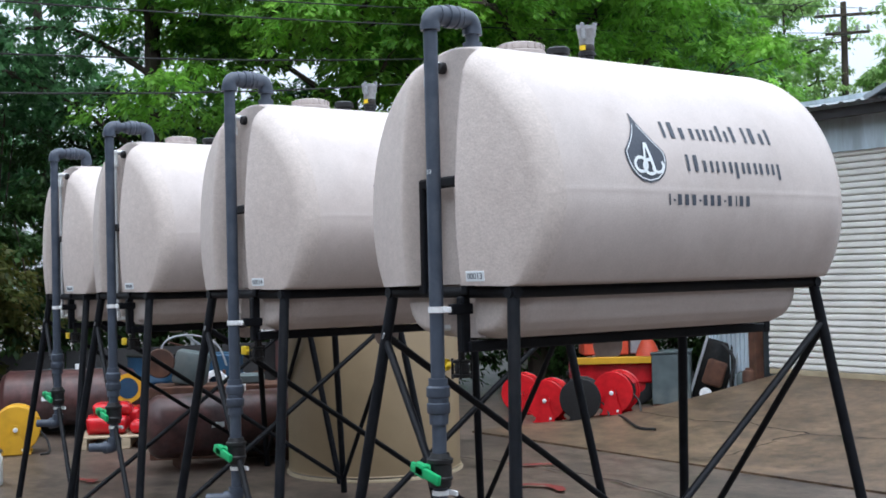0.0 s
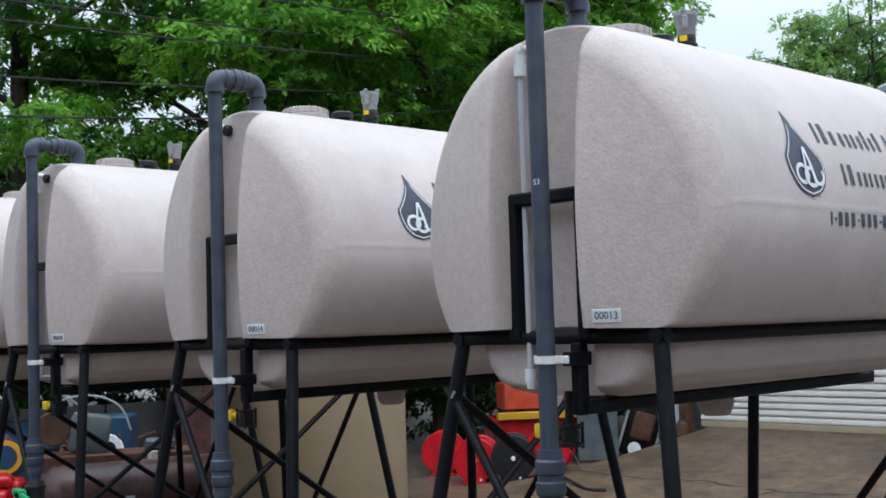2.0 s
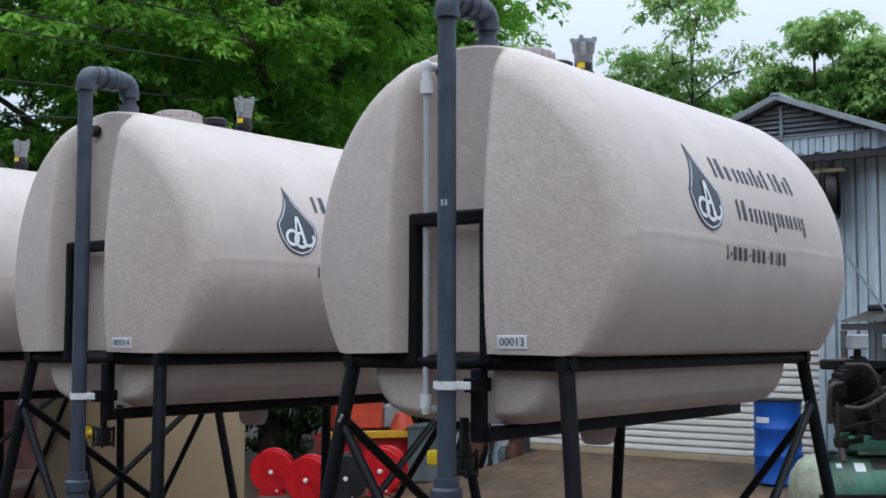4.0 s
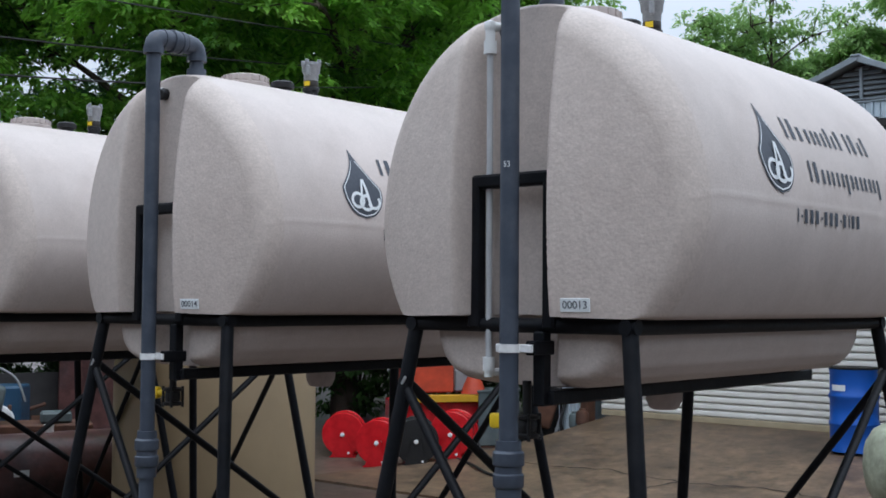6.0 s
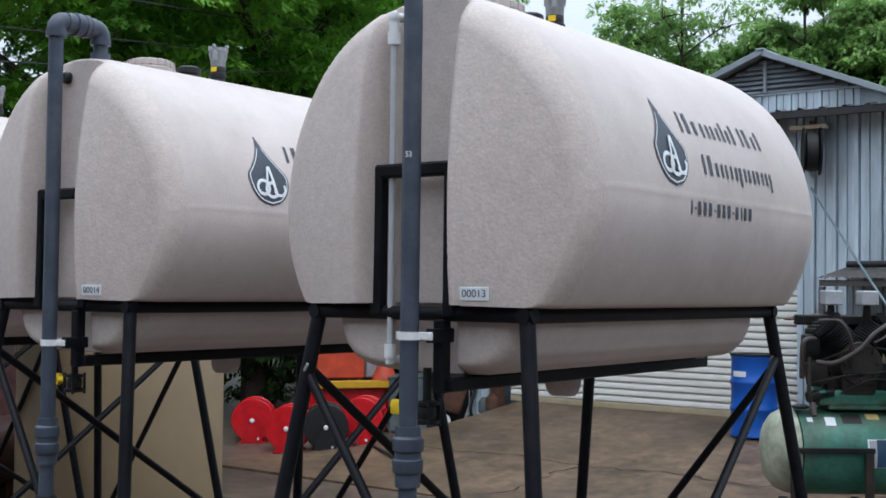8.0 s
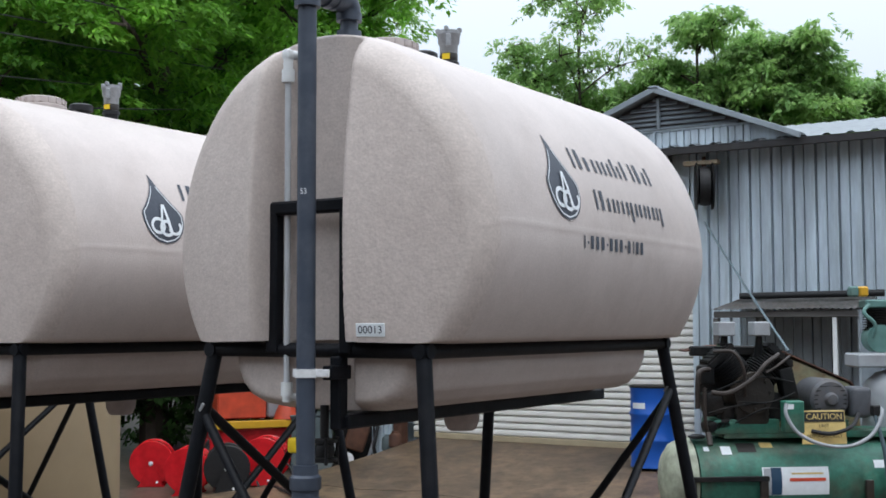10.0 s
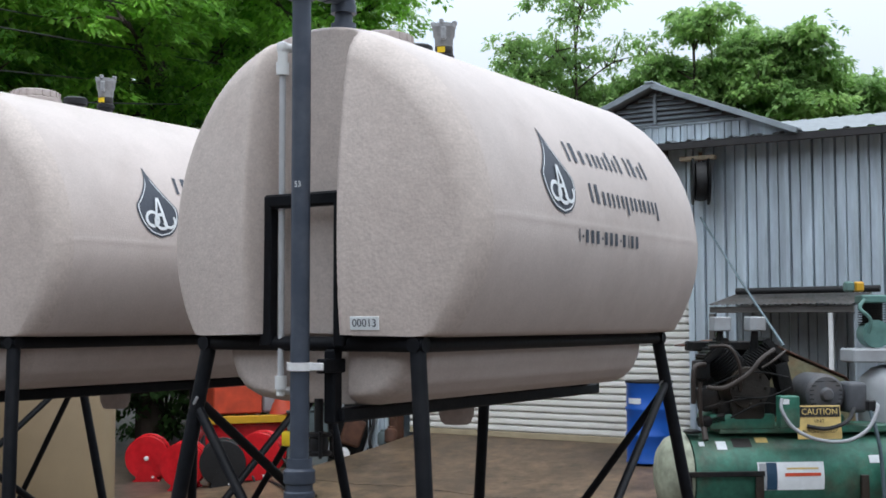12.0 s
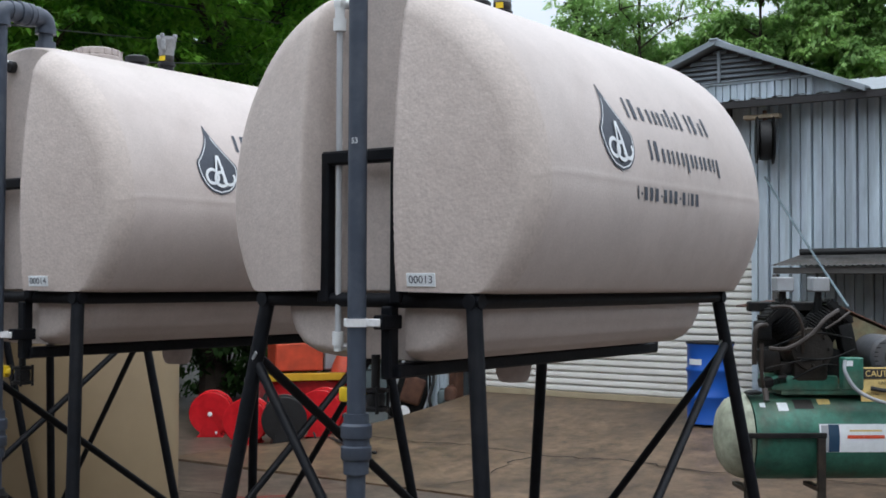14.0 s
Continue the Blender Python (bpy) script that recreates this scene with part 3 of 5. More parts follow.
def union(bm, x, y, z):
    """Two thick pipe collars with a waist between them, along z."""
    prof = [(PR, -0.10), (0.040, -0.10), (0.041, -0.058), (0.046, -0.055), (0.049, -0.05), (0.049, -0.015), (0.043, -0.010), (0.043, 0.010), (0.049, 0.014), (0.050, 0.018), (0.050, 0.052), (0.044, 0.058), (0.041, 0.06), (0.040, 0.09), (PR, 0.09)]
    return lathe(bm, prof, Matrix.Translation((x, y, z)), 28)


def elbow(bm, corner, ax, bx, r=0.0395, reach=0.062):
    """A thick pipe elbow with collar rings."""
    c, a, b = Vector(corner), Vector(ax), Vector(bx)
    pts = [c + a * reach, c + a * reach * 0.55] + [c + a * 0.034 * (1 - math.sin(t)) + b * 0.034 * (1 - math.cos(t)) for t in (radians(k) for k in (0, 22, 45, 68, 90))] + [c + b * reach * 0.55, c + b * reach]
    sweep(bm, pts, r, 20, curved=False)
    for d in (a, b):
        tube(bm, c + d * (reach - 0.022), c + d * (reach + 0.006), r * 1.09, 24)
    return bm


def fill_pipe(dx=0.0, dy=0.0, clamp=1.631, joint=1.255, valve=0.965, foot=0.67, top=2.872, span=0.110):
    f = thing("fill_pipe", (dx, dy, 0), "dark grey plastic fill pipe rising up the tank's end", "pipe", "fill pipes on the tanks")
    part("riser", tube(bmesh.new(), (PX, PY, foot + 0.04), (PX, PY, top - 0.03), PR, 24), M_PVC, f)
    part("elbow", elbow(bmesh.new(), (PX, PY, top), (0, 0, -1), (0, 1, 0)), M_PVC, f)
    bm = tube(bmesh.new(), (PX, PY + 0.05, top), (PX, span - 0.035, top), PR, 20)
    part("cross_pipe", bm, M_PVC, f)
    bm = lathe(bmesh.new(), [(PR, -0.06), (0.040, -0.06), (0.041, -0.03), (0.049, -0.028), (0.049, 0.0), (0.043, 0.004), (0.043, 0.012), (0.048, 0.016), (0.048, 0.035), (0.040, 0.04), (0.040, 0.06), (PR, 0.06)], pose(PX, span - 0.11, top, -90, 0, 0), 24)
    part("cross_union", bm, M_PVC, f)
    part("elbow", elbow(bmesh.new(), (PX, span, top), (0, -1, 0), (0, 0, -1)), M_PVC, f)
    bm = tube(bmesh.new(), (PX, span, top - 0.05), (PX, span, CZ + RZ - 0.05), PR, 20)
    tube(bm, (PX, span, CZ + RZ - 0.03), (PX, span, CZ + RZ + 0.012), 0.042, 24)
    part("drop_pipe", bm, M_PVC, f)
    part("union", union(bmesh.new(), PX, PY, joint), M_PVC, f)
    # clamp that ties the riser to the stand
    bm = bmesh.new()
    tube(bm, (PX, PY, clamp - 0.013), (PX, PY, clamp + 0.013), PR + 0.005, 24)
    box(bm, (0.075, 0.012, 0.026), (PX + 0.044, PY + 0.014, clamp), 0.003)
    box(bm, (0.012, 0.05, 0.026), (PX - 0.038, PY + 0.01, clamp), 0.003)
    part("pipe_clamp", bm, M_STEEL, f, "bright zinc strut clamp")
    part("clamp_bracket", box(bmesh.new(), (0.036, 0.11, 0.045), (PX + 0.062, PY + 0.080, clamp + 0.001), 0.004), M_FRAME, f, "black bracket")
    # lower ball valve
    bm = lathe(bmesh.new(), [(PR, -0.07), (0.046, -0.07), (0.048, -0.045), (0.054, -0.04), (0.054, -0.03), (0.05, -0.025), (0.05, 0.025), (0.056, 0.03), (0.056, 0.045), (0.046, 0.05), (0.040, 0.07), (PR, 0.07)], Matrix.Translation((PX, PY, valve)), 24)
    body = part("valve_body", bm, M_BLACKP, f, "black ball valve")
    bm = bmesh.new()
    tube(bm, (PX - 0.01, PY - 0.05, valve + 0.005), (PX - 0.02, PY - 0.085, valve + 0.005), 0.026, 16)
    box(bm, (0.20, 0.022, 0.044), (PX + 0.022, PY - 0.090, valve - 0.004), 0.008, (0, 12, 0), 2)
    box(bm, (0.07, 0.03, 0.06), (PX - 0.012, PY - 0.086, valve + 0.006), 0.010, (0, 12, 0), 2)
    part("valve_handle", bm, M_GREEN_H, body, "green plastic lever handle")
    bm = bmesh.new()
    tube(bm, (PX, PY, valve - 0.105), (PX, PY, valve - 0.085), PR + 0.005, 24)
    box(bm, (0.085, 0.012, 0.022), (PX + 0.03, PY + 0.034, valve - 0.095), 0.003)
    part("pipe_clamp", bm, M_STEEL, f, "bright zinc strut clamp")
    part("elbow", elbow(bmesh.new(), (PX, PY, foot), (0, 0, 1), (-0.6, -0.8, 0)), M_PVC, f)
    bm = tube(bmesh.new(), (PX - 0.03, PY - 0.04, foot), (PX - 0.10, PY - 0.133, foot), PR, 20)
    part("inlet", bm, M_PVC, f)
    return f


def outlet_valve():
    """Suction valve hung under the belly, with its yellow handle."""
    o = thing("outlet_valve", (0, 0, 0), "black outlet valve with a yellow handle under the belly", "valve", "outlet valves under the tanks")
    x, y = 0.005, 0.055
    bm = tube(bmesh.new(), (x, y, 1.40), (x, y, 1.52), 0.015, 16)
    lathe(bm, [(0.0, 1.335), (0.040, 1.335), (0.042, 1.340), (0.042, 1.348), (0.030, 1.352), (0.033, 1.368), (0.033, 1.380), (0.030, 1.394), (0.042, 1.398), (0.042, 1.408), (0.020, 1.412)], Matrix.Translation((x, y, 0)), 20)
    for k in range(4):
        a = radians(45 + 90 * k)
        tube(bm, (x + 0.041 * math.cos(a), y + 0.041 * math.sin(a), 1.328), (x + 0.041 * math.cos(a), y + 0.041 * math.sin(a), 1.416), 0.006, 8)
    part("valve_body", bm, M_BLACKP, o)
    bm = bmesh.new()
    tube(bm, (x - 0.03, y - 0.005, 1.385), (x - 0.10, y - 0.016, 1.385), 0.014, 12)
    box(bm, (0.055, 0.03, 0.05), (x - 0.105, y - 0.018, 1.385), 0.008, (0, 0, 8), 2)
    part("valve_handle", bm, M_YELLOW_H, o, "yellow plastic handle")
    return o


def sight_gauge():
    g = thing("sight_gauge", (0, 0, 0), "cloudy clear sight tube with white plastic end fittings", "gauge", "sight tubes on the tanks")
    x, y = -0.105, -0.008
    part("gauge_tube", tube(bmesh.new(), (x, y, 1.58), (x, y, 2.64), 0.0105, 14), M_TUBE, g)
    bm = bmesh.new()
    tube(bm, (x, y, 2.595), (x, y, 2.638), 0.022, 16)
    tube(bm, (x, y, 2.630), (x, y, 2.675), 0.0165, 16)
    box(bm, (0.036, 0.036, 0.04), (x, y, 2.688), 0.012, (0, 0, 0), 2)
    tube(bm, (x, y, 2.69), (x + 0.03, y + 0.09, 2.69), 0.016, 14)
    part("top_fitting", bm, M_WHITE, g, "white elbow fitting")
    bm = bmesh.new()
    tube(bm, (x, y, 1.55), (x, y, 1.595), 0.0195, 16)
    tube(bm, (x, y, 1.53), (x, y, 1.555), 0.014, 16)
    tube(bm, (x, y, 1.545), (x + 0.02, y + 0.07, 1.545), 0.013, 14)
    part("bottom_fitting", bm, M_WHITE, g, "white end fitting")
    return g


SPACING = 1.89
first = [storage_tank(), tank_stand(), outlet_valve(), sight_gauge()]
riser = fill_pipe()
SHIFTS = [(0, 0, 0), (-SPACING, 0, -0.008), (-2 * SPACING - 0.02, 0.045, -0.02), (-5.50, 0.235, -0.035)]
tanks = [first[0]]
for dx, dy, dz in SHIFTS[1:]:
    for ob in first:
        c = copy_thing(ob, pose(dx, dy, dz))
        if ob is first[0]:
            tanks.append(c)
for (dx, dy, dz), heights in zip(SHIFTS[1:], ((1.541, 1.145, 0.85, 0.59), (1.615, 1.11, 0.90, 0.67, 2.825, 0.165), (1.585, 1.16, 0.885, 0.67, 2.815, 0.150))):
    fill_pipe(dx, dy, *heights)
for t, text in zip(tanks, ("00013", "00014", "", "")):
    serial_plate(t, text)
lettering("pipe_marking", "53", 0.026, pose(PX + 0.012, PY - PR - 0.0008, 2.205, 90, 0, 20), M_PAPER, riser, 0.9)

# ---- tall tan tank behind ----
bm = bmesh.new()
lathe(bm, [(0, 1.86), (0.3, 1.85), (0.62, 1.79), (0.75, 1.74), (0.79, 1.68), (0.79, 0.05), (0.80, 0.04)], None, 72)
tan = thing("upright_tank", (-5.34, 3.03, 0), "tall tan fibreglass cylinder tank standing on the yard", "tank")
part("body", bm, M_TAN, tan, smooth=40)
part("base_lip", lathe(bmesh.new(), [(0.79, 0.028), (0.806, 0.026), (0.812, 0.014), (0.812, 0.0), (0, 0.0)], None, 72), M_TAN2, tan, "pale base lip")


# ---- building ----
WY = 9.27
FLOOR = 0.42


def corrugated(bm, x0, x1, z0, z1, y, pitch=0.23, rib=0.036):
    """Ribbed sheet wall facing -y, with trapezoid ribs."""
    xs = []
    x = x0
    while x < x1 - 1e-6:
        for dx, dy in ((0, 0), (0.20, 0), (0.23, -0.35 * rib), (0.30, -0.35 * rib), (0.31, 0.9 * rib), (0.34, 0.9 * rib), (0.345, 0), (0.64, 0), (0.68, -rib), (0.84, -rib), (0.85, 1.1 * rib), (0.90, 1.1 * rib), (0.905, 0)):
            if x + dx * pitch <= x1:
                xs.append((x + dx * pitch, y + dy))
        x += pitch
    xs.append((x1, y))
    rows = []
    for z in (z0, z1):
        rows.append([bm.verts.new((px, py, z)) for px, py in xs])
    for k in range(len(xs) - 1):
        bm.faces.new((rows[0][k], rows[0][k + 1], rows[1][k + 1], rows[1][k]))
    return bm


def building():
    # sheet wall right of the roll door, as one structural wall with thickness behind it
    bm = corrugated(bmesh.new(), -2.24, 7.0, 0.3, 3.655, WY - 0.024, 0.228, 0.046)
    box(bm, (9.22, 0.12, 3.38), (2.38, WY + 0.106, 1.97))
    single("wall_north", bm, M_GALV, "weathered galvanised ribbed metal wall", "wall", kind="structure", smooth=20)
    bm = box(bmesh.new(), (3.75, 0.2, 0.66), (-4.14, WY + 0.10, 3.46))
    single("wall_over_door", bm, M_GALV, "ribbed metal wall above the roll door", "wall", kind="structure")
    bm = corrugated(bmesh.new(), -6.85, -6.12, 0.0, 3.62, WY - 0.02, 0.15, 0.026)
    box(bm, (0.8, 0.12, 3.6), (-6.45, WY + 0.09, 1.8))
    single("wall_west", bm, M_GALV, "pale blue ribbed metal wall beside the door", "wall", kind="structure", smooth=20)
    # roll door with its curved slats
    door = thing("door_1", (-4.06, WY + 0.06, FLOOR), "closed white ribbed roll-up metal door", "door")
    tagged(door, kind="structure")
    pitch, k = 0.078, 0
    bm = bmesh.new()
    prof = [(0.022, 0.0), (-0.018, 0.006), (-0.026, 0.018), (-0.028, 0.04), (-0.022, 0.062), (-0.004, 0.072), (0.022, 0.078)]
    rows = []
    for k in range(36):
        for dy, dz in prof[:-1]:
            rows.append((dy, 0.08 + k * pitch + dz))
    left = [bm.verts.new((-1.80, y, z)) for y, z in rows]
    right = [bm.verts.new((1.80, y, z)) for y, z in rows]
    for j in range(len(rows) - 1):
        bm.faces.new((left[j], right[j], right[j + 1], left[j + 1]))
    part("curtain", bm, M_WHITEDOOR, door, smooth=25)
    part("bottom_bar", box(bmesh.new(), (3.60, 0.05, 0.07), (0, -0.005, 0.045), 0.006), M_TAN2, door, "tan bottom bar")
    bm = box(bmesh.new(), (0.12, 0.16, 3.0), (-6.02, WY - 0.02, 1.5), 0.01)
    single("door_post", bm, M_RUST, "rusty brown steel post beside the roll door", "post")
    # eave beam, roof and louvred gable
    bm = box(bmesh.new(), (9.7, 0.03, 0.075), (2.2, WY - 0.40, 3.602), 0.006)
    box(bm, (3.9, 0.05, 0.12), (-4.3, WY - 0.28, 3.555), 0.006)
    single("trim", bm, M_EAVE, "eave trim along the roof edge, coloured dark for overhang shade", "trim", kind="structure")
    bm = bmesh.new()
    xs = []
    x = -6.6
    while x < 7.2:
        xs += [(x, 0), (x + 0.12, 0), (x + 0.145, 0.018), (x + 0.185, 0.018), (x + 0.21, 0)]
        x += 0.23
    lo = [bm.verts.new((px, WY - 0.42, 3.642 + pz)) for px, pz in xs]
    hi = [bm.verts.new((px, WY + 5.5, 4.73 + pz)) for px, pz in xs]
    for k in range(len(xs) - 1):
        bm.faces.new((lo[k], lo[k + 1], hi[k + 1], hi[k]))
    single("roof", bm, M_ROOF, "low-pitched ribbed metal roof", "roof", kind="structure", smooth=20)
    # gable dormer
    gx, gy, half, base, up = -2.47, WY - 0.26, 1.47, 3.66, 0.585
    g = thing("gable", (gx, gy, base), "blue-grey metal gable with dark horizontal louvres", "gable")
    tagged(g, kind="structure")
    sill = 0.19
    bm = prism(bmesh.new(), [(-half, -0.02), (half, -0.02), (half, 0.0), (0, up), (-half, 0.0)], 0.1, pose(0, 0.10, 0, 90, 0, 0))
    part("gable_wall", bm, M_GALV, g)
    inner = half * (1 - sill / up)
    part("louvre_back", prism(bmesh.new(), [(-inner, sill), (inner, sill), (0, up - 0.005)], 0.012, pose(0, -0.004, 0, 90, 0, 0)), M_DARKWOOD, g, "dark boards behind the louvres")
    for k in range(7):
        z = sill + 0.028 + k * 0.052
        w = half * (1 - z / up) - 0.07
        if w > 0.06:
            part("slat", box(bmesh.new(), (2 * w, 0.055, 0.012), (0, -0.042, z), 0, (38, 0, 0)), M_TRIM, g)
    part("mullion", box(bmesh.new(), (0.035, 0.03, up - sill - 0.06), (0, -0.075, (up + sill) / 2 - 0.02), 0.004), M_TRIM, g)
    part("sill_strip", box(bmesh.new(), (2 * inner, 0.03, 0.02), (0, -0.035, sill), 0.003), M_GALV, g)
    part("apron_sheet", corrugated(bmesh.new(), -inner, inner, -0.01, sill - 0.012, -0.022, 0.16, 0.018), M_GALV, g, smooth=20)
    ang = math.degrees(math.atan2(up, half))
    ln = math.hypot(up, half) + 0.10
    for sx in (-1, 1):
        part("roof_slope", box(bmesh.new(), (ln, 2.4, 0.03), (sx * (half + 0.06) / 2, 1.0, up / 2 + 0.025 + sx * 0.003), 0, (0, sx * ang, 0)), M_ROOF, g)
        part("barge_board", box(bmesh.new(), (ln, 0.04, 0.06), (sx * (half + 0.06) / 2, -0.2 + sx * 0.004, up / 2 + 0.012), 0.004, (0, sx * ang, 0)), M_TRIM, g)
    part("ridge_cap", box(bmesh.new(), (0.10, 2.44, 0.025), (0, 0.985, up + 0.048), 0.008), M_TRIM, g)
    # hidden sides that close the shed
    bm = box(bmesh.new(), (0.15, 6, 4.2), (7.0, WY + 3.1, 2.1))
    box(bm, (0.15, 6, 3.6), (-6.80, WY + 3.1, 1.8))
    box(bm, (13.8, 0.15, 4.6), (0.1, WY + 6.1, 2.3))
    single("wall_back", bm, M_GALV, "plain metal side and back walls of the shed", "wall", kind="structure")


building()
# unseen walls added south and east to hold back light from the low sky
for name, size, at in (("sky_block_wall_south", (46, 0.3, 8.0), (2, -14.0, 4.0)), ("sky_block_wall_east", (0.3, 30, 8.0), (16.0, 0.5, 4.0))):
    single(name, box(bmesh.new(), size, at), M_DARKWOOD, "plain dark unseen wall added to cut low sky light", "wall", kind="structure")


# ---- trees and bushes ----
def leaves(name, boughs, sprays, per, size, seed, material, parent, label="", reach=0.34):
    """A crown: boughs (x, y, z, radius) carry drooping sprays on their shells, each a twig with paired leaflets."""
    rng = np.random.default_rng(seed)
    b = np.repeat(np.asarray(boughs, dtype=float), sprays, axis=0)
    n = len(b)
    v = rng.normal(0, 1, (n, 3))
    v[:, 2] = np.abs(v[:, 2]) * 0.9 - 0.35 + rng.normal(0, 0.25, n)
    v /= np.linalg.norm(v, axis=1)[:, None]
    root = b[:, :3] + v * b[:, 3:4] * np.array([1, 1, 0.85]) * rng.uniform(0.35, 1.0, (n, 1))
    heading = np.arctan2(v[:, 1], v[:, 0]) + rng.normal(0, 0.6, n)
    long = reach * rng.uniform(0.6, 1.3, n)
    root, heading, long = (np.repeat(q, per, axis=0) for q in (root, heading, long))
    n = len(root)
    u = rng.uniform(0.05, 1.0, n)
    hand = rng.choice([-1.0, 1.0], n)
    way = np.stack([np.cos(heading), np.sin(heading), np.zeros(n)], 1)
    p = root + way * (u * long)[:, None] + rng.normal(0, 0.035, (n, 3))
    p[:, 2] += (0.12 * u - 0.42 * u * u) * long
    a = heading + hand * (1.15 - 0.8 * u) + rng.normal(0, 0.25, n)
    tilt = rng.normal(-0.52, 0.36, n)
    d = np.stack([np.cos(a) * np.cos(tilt), np.sin(a) * np.cos(tilt), np.sin(tilt)], 1)
    side = np.stack([-np.sin(a), np.cos(a), rng.normal(0, 0.28, n)], 1)
    ln = size * rng.uniform(0.6, 1.35, n)[:, None]
    w = ln * rng.uniform(0.17, 0.26, n)[:, None]
    quad = np.stack([p, p + d * ln * 0.45 + side * w, p + d * ln, p + d * ln * 0.45 - side * w], 1).reshape(-1, 3)
    me = bpy.data.meshes.new(name)
    me.vertices.add(4 * n)
    me.vertices.foreach_set("co", quad.ravel())
    me.loops.add(4 * n)
    me.loops.foreach_set("vertex_index", np.arange(4 * n, dtype=np.int32))
    me.polygons.add(n)
    me.polygons.foreach_set("loop_start", np.arange(0, 4 * n, 4, dtype=np.int32))
    me.update(calc_edges=True)
    me.materials.append(material)
    ob = new(name, me)
    ob.parent = parent
    tagged(ob, label, kind="stuff")
    return ob


def tree(at, height, radius, seed, material, label, per_limb=7, bough=0.62, sprays=24, per=24, size=0.13, first=0.28, trunk=0.2, group="", limbs=15, reach=0.34):
    rng = random.Random(seed)
    t = thing("tree", at, label, "tree", group)
    bm = bmesh.new()
    lean = (rng.uniform(-0.5, 0.5), rng.uniform(-0.5, 0.5))
    spine = [(0, 0, -0.1), (lean[0] * 0.3, lean[1] * 0.3, height * 0.3), (lean[0] * 0.8, lean[1] * 0.5, height * 0.6), (lean[0], lean[1], height * 0.9)]
    sweep(bm, spine, trunk, 9, steps=5, radii=(trunk, trunk * 0.18))
    part("trunk", bm, M_BARK, t)
    line = smooth_line(spine, 8)
    boughs = []
    for k in range(limbs):
        f = first + (1 - first) * (k + rng.random()) / limbs
        start = line[min(int(f * (len(line) - 1)), len(line) - 2)]
        ang = k * 2.4 + rng.uniform(-0.4, 0.4)
        out = radius * (0.55 + 0.5 * math.sin(math.pi * min((f - first) / (1 - first) * 0.8 + 0.2, 1))) * rng.uniform(0.75, 1.1)
        rise = out * rng.uniform(0.15, 0.55)
        tip = Vector((start.x + out * math.cos(ang), start.y + out * math.sin(ang), start.z + rise))
        mid = start.lerp(tip, 0.5) + Vector((0, 0, out * 0.12))
        bm = sweep(bmesh.new(), [start, mid, tip], 0.05, 6, steps=4, radii=(trunk * 0.27, 0.010))
        for j in range(per_limb):
            u = 0.30 + 0.80 * (j + rng.random()) / per_limb
            q = start.lerp(tip, min(u, 0.97)) + Vector((0, 0, out * 0.1 * math.sin(math.pi * min(u, 1))))
            e = q + Vector((rng.gauss(0, 1), rng.gauss(0, 1), rng.gauss(0.25, 0.6))) * radius * 0.17
            sweep(bm, [q, q.lerp(e, 0.5) + Vector((0, 0, 0.05)), e], 0.02, 5, steps=2, radii=(0.022, 0.006))
            boughs.append((*e, bough * rng.uniform(0.6, 1.25)))
        part("limb", bm, M_BARK, t)
    leaves("crown", boughs, sprays, per, size, seed, material, t, "", reach)
    t.scale = (1, 1, height / max(b[2] + 0.5 * b[3] for b in boughs))
    return t


def bush(at, radius, height, seed, material, label, boughs=46, sprays=16, per=18, size=0.12):
    rng = random.Random(seed)
    t = thing("bush", at, label, "bush", "bushes behind the yard")
    for k in range(7):
        a = k * 0.9 + rng.random()
        tip = Vector((radius * 0.7 * math.cos(a) * rng.random(), radius * 0.7 * math.sin(a) * rng.random(), height * rng.uniform(0.6, 0.95)))
        bm = sweep(bmesh.new(), [(0.1 * math.cos(a), 0.1 * math.sin(a), -0.05), tip * 0.5 + Vector((0.1, 0, 0)), tip], 0.03, 5, steps=3, radii=(0.035, 0.008))
        part("stem", bm, M_BARK, t)
    clumps = []
    for k in range(boughs):
        v = Vector((rng.gauss(0, 1), rng.gauss(0, 1), rng.gauss(0, 1))).normalized() * rng.uniform(0.6, 1.0)
        wob = 1 + 0.3 * noise.noise(v * 2.2 + Vector((seed, 0, 0)))
        clumps.append((v.x * radius * wob, v.y * radius * wob, max(height * 0.5 * (1 + v.z * wob), 0.15), 0.42 * rng.uniform(0.7, 1.3)))
    leaves("foliage", clumps, sprays, per, size, seed, material, t, "", 0.26)
    return t


BRIGHT = "tall broad tree with fresh bright green leaves behind the yard"
DARK = "tall tree with darker green leaves and open gaps"
FAR = "distant green tree beyond the metal shed"
NEAR = [
    ((-15.2, -0.2, 0), 12.0, 3.6, M_LEAF2, DARK, 0.25), ((-14.2, 4.6, 0), 12.5, 3.9, M_LEAF2, DARK, 0.2), ((-11.4, 6.6, 0), 10.5, 3.0, M_LEAF1, BRIGHT, 0.26),
    ((-13.6, 9.6, 0), 13.0, 4.2, M_LEAF2, DARK, 0.15), ((-10.4, 9.4, 0), 11.0, 3.5, M_LEAF1, BRIGHT, 0.28), ((-12.2, 13.0, 0), 11.5, 3.3, M_LEAF1, BRIGHT, 0.24),
    ((-17.0, 14.5, 0), 14.0, 4.4, M_LEAF2, DARK, 0.15), ((-18.6, 18.6, 0), 12.5, 4.0, M_LEAF2, DARK, 0.15),
]
